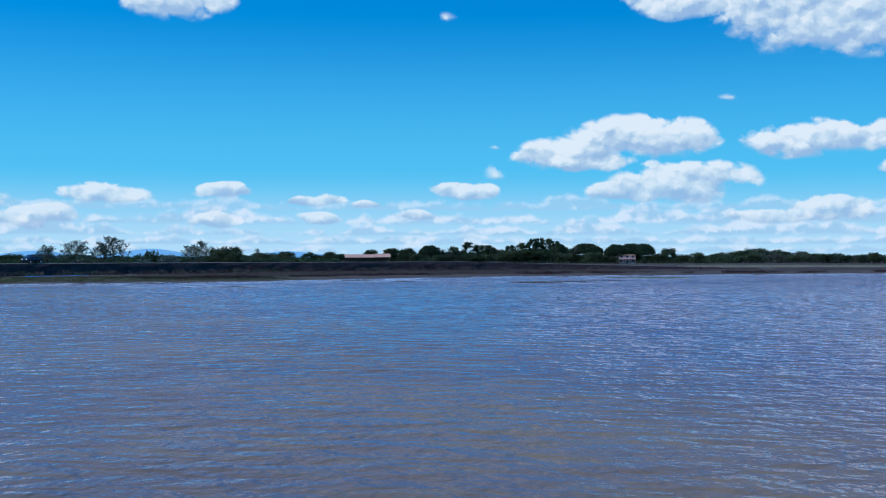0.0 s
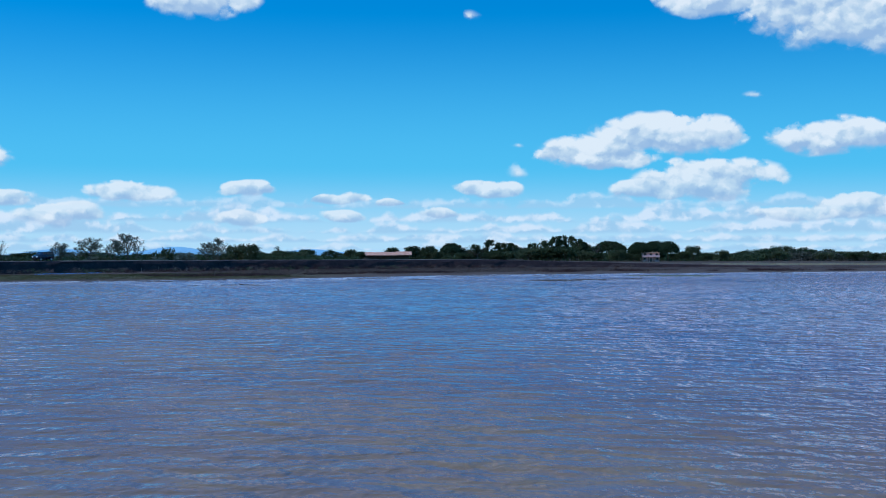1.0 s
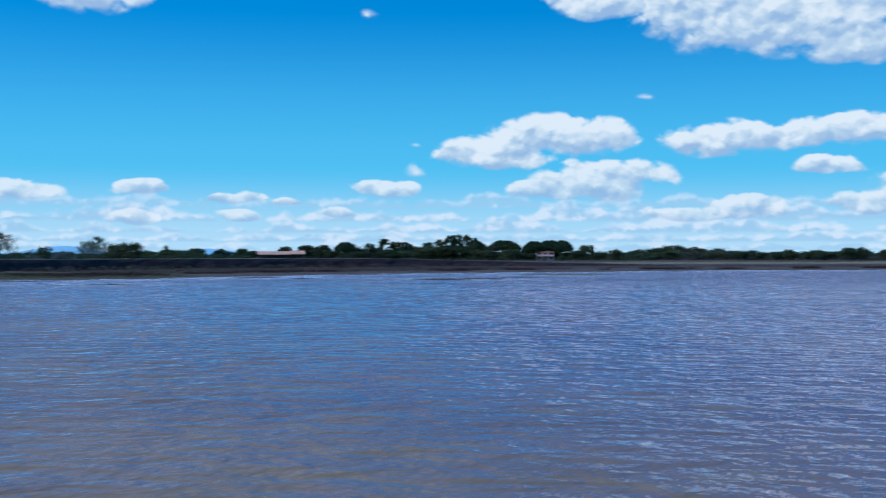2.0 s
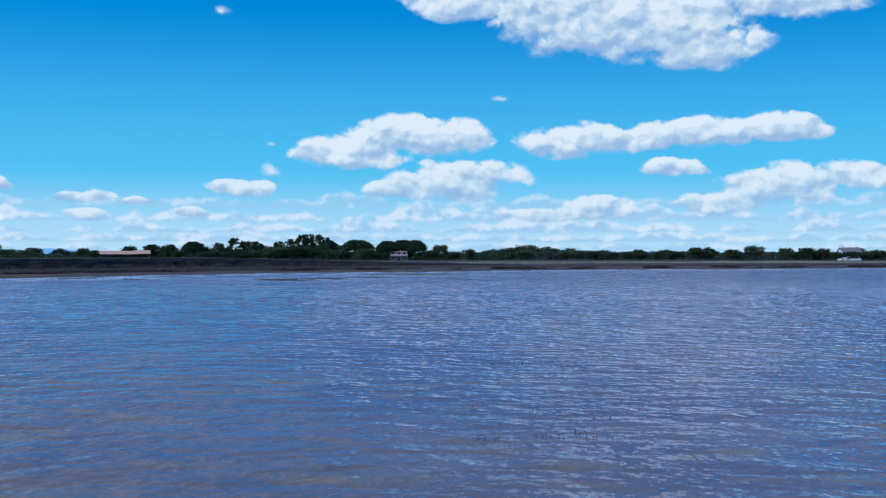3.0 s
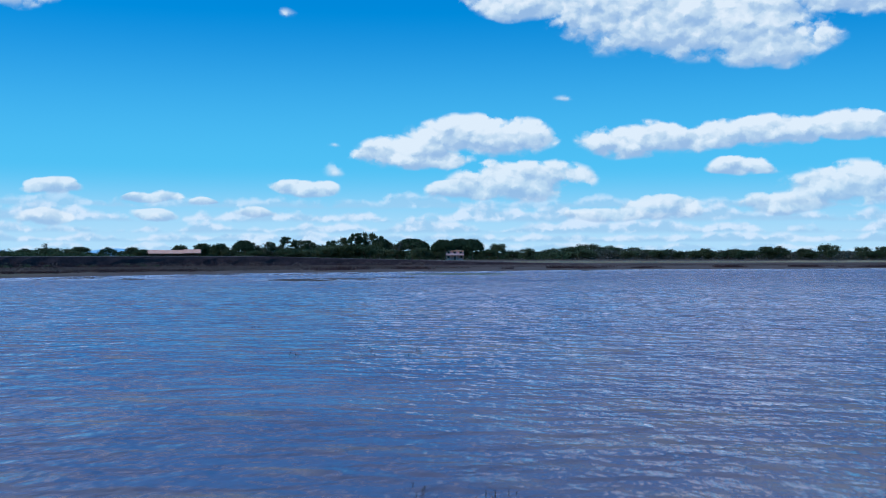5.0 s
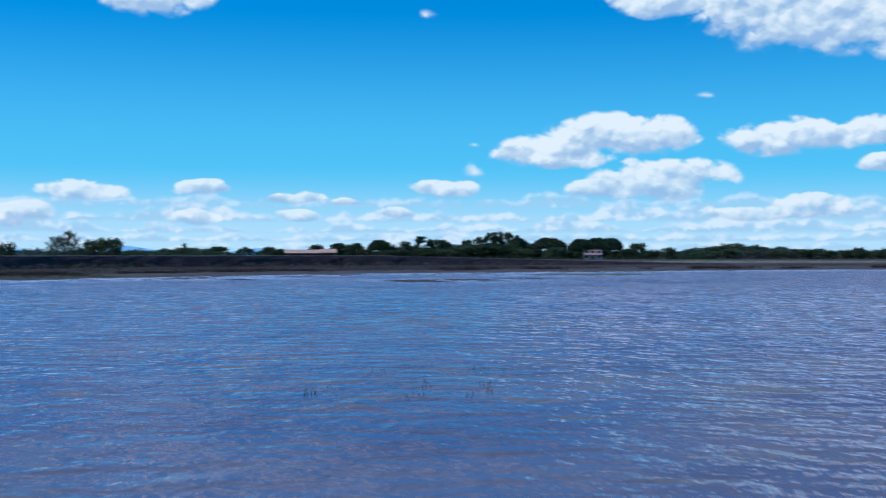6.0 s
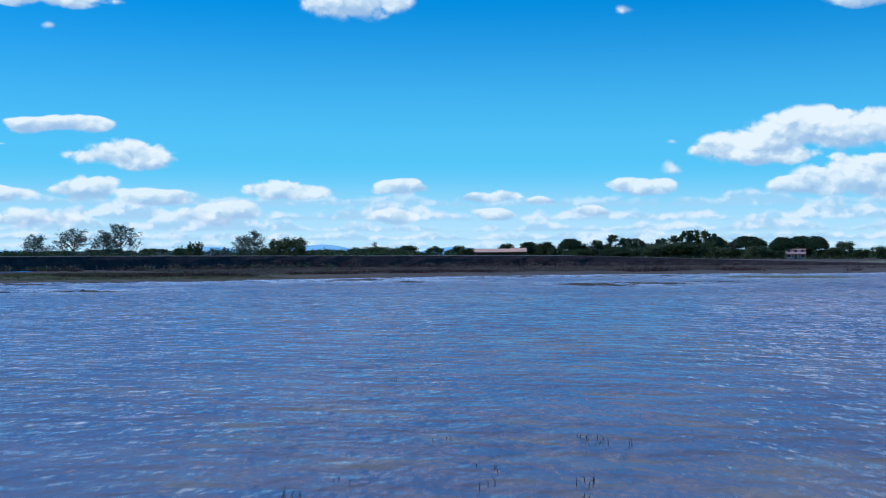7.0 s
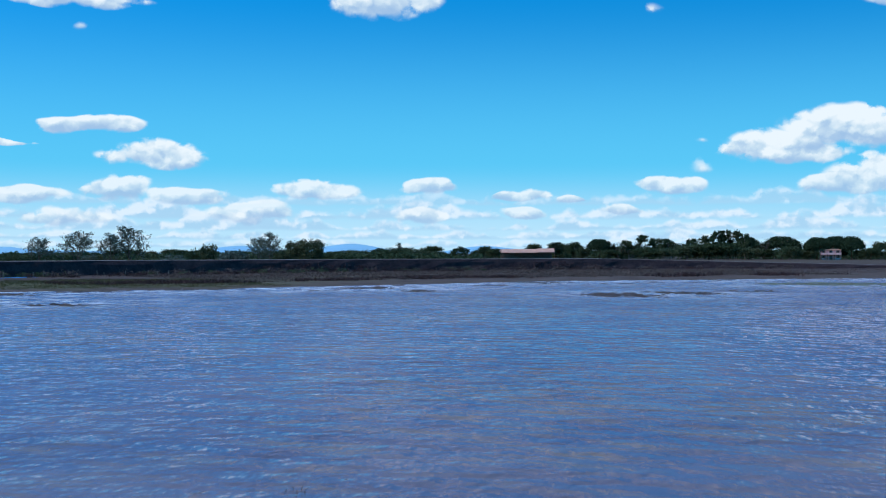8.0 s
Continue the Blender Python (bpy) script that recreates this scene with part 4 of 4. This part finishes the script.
i = int(np.argmin(np.hypot(DIKE_Q[:, 0] + 80, DIKE_Q[:, 1] - 236)))
(vx, vy), (vnx, vny) = DIKE_Q[i], DIKE_N[i]
build_van().matrix_basis = Matrix.Translation((vx + vnx * 2.4, vy + vny * 2.4, 3.01)) @ Matrix.Rotation(math.atan2(-vnx, vny), 4, "Z")


# ---- marsh plants ----
def blades(rng, x, y, z, height, per, spread, width, lean=0.35):
    """Upright tapered blades, several to a clump, as triangles with a bend; returns verts and faces."""
    n = len(x) * per
    bx = np.repeat(x, per) + rng.normal(0, spread, n)
    by = np.repeat(y, per) + rng.normal(0, spread, n)
    bz = np.repeat(z, per)
    h = np.repeat(height, per) * rng.uniform(0.55, 1.15, n)
    a = rng.uniform(0, 2 * math.pi, n)
    dx, dy = np.cos(a) * width * 0.5, np.sin(a) * width * 0.5
    lx, ly = rng.normal(0, lean, n) * h, rng.normal(0, lean, n) * h
    v = np.stack([np.stack([bx - dx, by - dy, bz], 1), np.stack([bx + dx, by + dy, bz], 1),
                  np.stack([bx + dx * 0.7 + lx * 0.4, by + dy * 0.7 + ly * 0.4, bz + h * 0.6], 1),
                  np.stack([bx - dx * 0.7 + lx * 0.4, by - dy * 0.7 + ly * 0.4, bz + h * 0.6], 1),
                  np.stack([bx + lx, by + ly, bz + h], 1)], 1).reshape(-1, 3)
    k = np.arange(n)[:, None] * 5
    quads, tris = (k + np.array([0, 1, 2, 3])).tolist(), (k + np.array([3, 2, 4])).tolist()
    return v.tolist(), quads + tris


def scatter(rng, count, s_range, x_range, keep=None):
    """Places on the marsh: so far inland from the waterline, within a stretch of x."""
    x, y = [], []
    q, nrm = along(SHORE, 2.0)
    ok = (q[:, 0] > x_range[0]) & (q[:, 0] < x_range[1])
    q, nrm = q[ok], nrm[ok]
    i = rng.integers(0, len(q), count)
    s = rng.uniform(*s_range, count)
    x = q[i, 0] + nrm[i, 0] * s + rng.normal(0, 1.2, count)
    y = q[i, 1] + nrm[i, 1] * s + rng.normal(0, 1.2, count)
    if keep is not None:
        m = keep(x, y)
        x, y = x[m], y[m]
    z = land_height(x, y)
    m = z > 0.03
    return x[m], y[m], z[m]


def plants(name, seed, count, s_range, x_range, height, per, spread, width, mat, label, category, keep=None, lean=0.35):
    rng = np.random.default_rng(seed)
    x, y, z = scatter(rng, count, s_range, x_range, keep)
    h = rng.uniform(*height, len(x)) * (0.8 + 0.5 * wave(x, y, 0.15, seed))
    v, f = blades(rng, x, y, z - 0.03, h, per, spread, width, lean)
    return tagged(mesh_object(name, v, f, mat), label, category, kind="stuff")


def before_dike(x, y):
    """True on the lagoon side of the embankment."""
    best, side = np.full(len(x), 1e9), np.zeros(len(x))
    for (qx, qy), (nx, ny) in zip(DIKE_Q[::3], DIKE_N[::3]):
        d = (x - qx) ** 2 + (y - qy) ** 2
        m = d < best
        best, side = np.where(m, d, best), np.where(m, (x - qx) * nx + (y - qy) * ny, side)
    return side < -1.2


plants("shore_grass", 101, 8000, (3.5, 30), (-120, -24), (0.10, 0.30), 8, 0.4, 0.06, GRASS, "short olive green grass along the shore", "grass", before_dike)
plants("marsh_scrub", 102, 9000, (13, 75), (-24, 60), (0.14, 0.36), 10, 0.6, 0.10, SCRUB, "reddish brown saltmarsh scrub", "scrub", before_dike, 1.0)
plants("marsh_scrub", 103, 11000, (24, 110), (40, 330), (0.10, 0.26), 8, 0.7, 0.14, SCRUB, "reddish brown saltmarsh scrub on the far shore", "scrub", before_dike, 1.2)
plants("tussocks", 104, 1300, (9, 14), (25, 330), (0.45, 1.0), 24, 0.7, 0.12, DARK_SCRUB, "row of dark tussocks on the mud flat", "tussocks", lambda x, y: (wave(x, y, 0.35, 31) > 0.05) & before_dike(x, y), 0.7)
plants("tussocks", 105, 500, (13, 18), (-48, 20), (0.35, 0.7), 22, 0.6, 0.10, DARK_SCRUB, "dark tussocks among the scrub", "tussocks", lambda x, y: (wave(x, y, 0.2, 33) > 0.05) & before_dike(x, y), 0.8)
plants("reed_bed", 106, 5200, (122, 172), (120, 420), (0.35, 0.75), 7, 0.5, 0.2, STRAW, "pale straw-coloured reed bed", "reeds", None, 0.2)


def dike_cover(name, seed, count, offset, height, size, mat, label):
    """Leaf sprays that clothe the embankment's face."""
    rng = np.random.default_rng(seed)
    i = rng.integers(0, len(DIKE_Q) - 90, count)
    o = rng.uniform(*offset, count)
    z = rng.uniform(*height, count)
    x, y = DIKE_Q[i, 0] + DIKE_N[i, 0] * o, DIKE_Q[i, 1] + DIKE_N[i, 1] * o
    m = wave(x, y, 0.12, seed) * 1.6 + 0.35 > z / height[1] - 0.35
    c = np.stack([x, y, z], 1)[m]
    q, f = leaves(rng, c, 0.1, size, len(c))
    q = (q.reshape(-1, 4, 3) - q.reshape(-1, 4, 3).mean(1, keepdims=True) + c[:, None]).reshape(-1, 3)
    return tagged(mesh_object(name, q.tolist(), f.tolist(), mat), label, "scrub", kind="stuff")


dike_cover("bank_scrub", 111, 9000, (-1.9, -0.3), (0.3, 2.4), 0.2, DARK_SCRUB, "dark bramble on the face of the embankment")


def foot_bushes(name, seed, count, offset, radius, per, size, mat, label, reach=(40, 330)):
    """Low domed bushes along the foot of the embankment, too many and too tangled to tell apart."""
    rng = np.random.default_rng(seed)
    i = rng.integers(reach[0], min(reach[1], len(DIKE_Q)), count)
    o = rng.uniform(*offset, count)
    x, y = DIKE_Q[i, 0] + DIKE_N[i, 0] * o, DIKE_Q[i, 1] + DIKE_N[i, 1] * o
    r = rng.uniform(*radius, count)
    z = land_height(x, y)
    d = rng.normal(0, 1, (count, per, 3))
    d /= np.linalg.norm(d, axis=2, keepdims=True)
    d *= rng.uniform(0.55, 1.0, (count, per, 1))
    d[:, :, 2] = np.abs(d[:, :, 2])
    c = (np.stack([x, y, z], 1)[:, None] + d * r[:, None, None] * np.array([1.5, 1.5, 1.0])).reshape(-1, 3)
    q, f = leaves(rng, c, 0.05, size, len(c))
    q = (q.reshape(-1, 4, 3) - q.reshape(-1, 4, 3).mean(1, keepdims=True) + c[:, None]).reshape(-1, 3)
    return tagged(mesh_object(name, q.tolist(), f.tolist(), mat), label, "bushes", kind="stuff")


foot_bushes("bank_bushes", 112, 150, (-5.5, -1.6), (0.6, 1.3), 70, 0.13, SCRUB, "brown bushes at the foot of the embankment")
foot_bushes("bank_bushes", 113, 60, (-6.5, -2.0), (0.5, 1.2), 70, 0.13, LEAF_OLIVE, "olive green bushes at the foot of the embankment", (60, 250))
foot_bushes("bank_bushes", 114, 110, (-12.0, -4.0), (0.4, 0.8), 60, 0.11, DARK_SCRUB, "dark low bushes on the marsh below the embankment", (150, 360))


# ---- stakes at the foot of the embankment ----
def build_stake(height, seed):
    rng = random.Random(seed)
    v, f = [], []
    tube(v, f, [Vector((0, 0, -0.25)), Vector((rng.uniform(-0.03, 0.03), 0, height * 0.5)), Vector((rng.uniform(-0.08, 0.08), 0.02, height)), Vector((0, 0.02, height + 0.08))], [0.06, 0.055, 0.05, 0.015], 7)
    return tagged(mesh_object("stake", [tuple(p) for p in v], f, STAKE_WOOD), "weathered grey wooden stake in the marsh", "stake", "stakes by the embankment")


stakes = [build_stake(h, k) for k, h in enumerate((0.7, 0.85, 0.55))]
stake_rng = random.Random(12)
for k, i in enumerate(range(70, 190, 3)):
    (x, y), (nx, ny) = DIKE_Q[i], DIKE_N[i]
    if stake_rng.random() < 0.35:
        continue
    o = -stake_rng.uniform(3.5, 7.0)
    x, y = x + nx * o + stake_rng.uniform(-1, 1), y + ny * o
    m = Matrix.Translation((x, y, float(land_height(np.array([x]), np.array([y]))[0]))) @ Matrix.Rotation(stake_rng.uniform(-0.12, 0.12), 4, "X") @ Matrix.Rotation(stake_rng.uniform(0, 6), 4, "Z")
    src = stakes[k % 3]
    if "set" in src.keys():
        copy_thing(src, m)
    else:
        src.matrix_basis, src["set"] = m, 1


# ---- mud banks just above the water ----
def mud_bank(x, y, rx, ry, turn, top, seed, mat=MUD, label="low bank of dark wet mud in the shallows", rings=36, sides=96):
    v, f = [], []
    v.append((0, 0, top))
    for i in range(1, rings + 1):
        r = i / rings
        for k in range(sides):
            a = 2 * math.pi * k / sides
            w = 1 + 0.35 * noise.noise((math.cos(a) * 1.6, math.sin(a) * 1.6, seed)) + 0.2 * noise.noise((math.cos(a) * 5, math.sin(a) * 5, seed))
            px, py = math.cos(a) * rx * r * w, math.sin(a) * ry * r * w
            z = (top + 0.01) * (1 - r ** 2) - 0.07 * r ** 4 + 0.13 * noise.noise((px * 0.6, py * 1.2, seed)) + 0.11 * noise.noise((px * 1.5, py * 2.0, seed)) + 0.15 * noise.noise((px * 2.6, py * 3.2, seed)) - 0.07
            v.append((px, py, z))
    for k in range(sides):
        f.append((0, 1 + k, 1 + (k + 1) % sides))
    for i in range(rings - 1):
        for k in range(sides):
            a, b = 1 + i * sides + k, 1 + i * sides + (k + 1) % sides
            f.append((a, a + sides, b + sides, b))
    ob = mesh_object("mud_bank", v, f, mat, smooth=True)
    ob.matrix_basis = Matrix.Translation((x, y, 0.0)) @ Matrix.Rotation(radians(turn), 4, "Z")
    return tagged(ob, label, "mud bank", kind="structure")


for row in ((15.5, 199, 5.5, 8.5, 20, 0.06, 1), (22.5, 206, 4.5, 7.0, 40, 0.05, 2), (30, 214, 5.0, 3.0, 10, 0.02, 3), (-30, 168, 4.5, 2.8, 8, 0.05, 4), (-47, 190, 3.5, 2.6, 20, 0.045, 5),
            (-35, 165, 3.0, 1.6, 0, 0.015, 8), (-7, 208, 3.0, 3.8, 25, 0.05, 6), (-15, 217, 4.5, 4.5, 40, 0.05, 7), (-42, 198, 5.0, 2.5, 30, 0.02, 9), (2, 246, 8.0, 4.0, 40, 0.02, 10)):
    mud_bank(*row)
# ragged shoals that line the water's edge
shoals = random.Random(77)
for k in range(26):
    i = int(np.argmin(np.abs(SHORE_Q[:, 0] - (-66 + k * 5.6)) + np.where(SHORE_Q[:, 1] < 150, 1e3, 0)))
    out_by = shoals.uniform(1.0, 15.0)
    (sx, sy), (snx, sny) = SHORE_Q[i], SHORE_N[i]
    mud_bank(sx - snx * out_by, sy - sny * out_by, shoals.uniform(2.5, 6.5), shoals.uniform(0.8, 2.2), math.degrees(math.atan2(-snx, sny)) + shoals.uniform(-12, 12),
             shoals.uniform(0.0, 0.05), 40 + k, rings=14, sides=56)
mud_bank(43, 246, 14.0, 12.0, 15, 0.05, 12, ISLET, "low islet with olive grass in the shallows")
rng = np.random.default_rng(131)
ang, rad = rng.uniform(0, 6.283, 900), np.sqrt(rng.uniform(0, 0.62, 900))
gx, gy = 42 + np.cos(ang) * rad * 11.5, 246 + np.sin(ang) * rad * 8.5
v, f = blades(rng, gx, gy, np.full(900, 0.02), rng.uniform(0.03, 0.06, 900), 3, 0.3, 0.04)
tagged(mesh_object("islet_grass", v, f, GRASS), "short olive grass on a low islet", "grass", kind="stuff")


# ---- reed stubs standing in the shallow water ----
def build_reeds(seed, stems):
    rng = np.random.default_rng(seed)
    root = new("reed_clump")
    for _ in range(stems):
        x, y = rng.normal(0, 0.12, 2)
        h = rng.uniform(0.05, 0.14)
        v, f = [], []
        tube(v, f, [Vector((x, y, -0.15)), Vector((x + rng.normal(0, 0.01), y, h * 0.6)), Vector((x + rng.normal(0, 0.04), y + rng.normal(0, 0.03), h))], [0.006, 0.005, 0.002], 5)
        mesh_object("stem", [tuple(p) for p in v], f, REED, root)
    return tagged(root, "few dark dead reed stems standing in shallow water", "reeds", "reed stubs in the lagoon")


reeds = [build_reeds(140 + k, n) for k, n in enumerate((4, 7, 3, 5))]
REED_SPOTS = [(15.1, 61.0), (16.0, 60.5), (11.7, 49.4), (11.1, 44.8), (13.2, 48.8), (12.5, 45.0), (14.2, 47.3), (13.2, 45.3), (13.3, 44.4), (13.5, 83.1), (14.0, 84.6), (15.9, 82.9),
              (17.0, 82.7), (17.5, 83.4), (16.3, 84.4), (12.1, 98.5), (14.9, 88.7), (17.5, 89.1), (18.2, 88.5), (17.6, 84.8), (16.1, 86.0)]
for k, (x, y) in enumerate(REED_SPOTS):
    m = Matrix.Translation((x, y, 0)) @ Matrix.Rotation(k * 1.3, 4, "Z") @ Matrix.Diagonal((1.3, 1.3, 0.8 + 0.12 * (k % 5), 1))
    if k < 4:
        reeds[k].matrix_basis = m
    else:
        copy_thing(reeds[k % 4], Matrix.Identity(4)).matrix_basis = m


# ---- ditch at the foot of the embankment ----
def build_ditch():
    v, f = [], []
    rows = [i for i in range(len(DIKE_Q)) if 226 < DIKE_Q[i, 1] < 243]
    for k, i in enumerate(rows):
        w = 0.9 + 0.5 * noise.noise((k * 0.15, 0, 0))
        for o in (-6.2 - w, -6.2 + w):
            x, y = DIKE_Q[i] + DIKE_N[i] * o
            v.append((x, y, float(land_height(np.array([x]), np.array([y]))[0]) + 0.03))
    for k in range(len(rows) - 1):
        f.append((2 * k, 2 * k + 1, 2 * k + 3, 2 * k + 2))
    ob = mesh_object("water_ditch", v, f, WATER, smooth=True)
    return tagged(ob, "narrow shining ditch below the embankment", "ditch", kind="structure")


build_ditch()
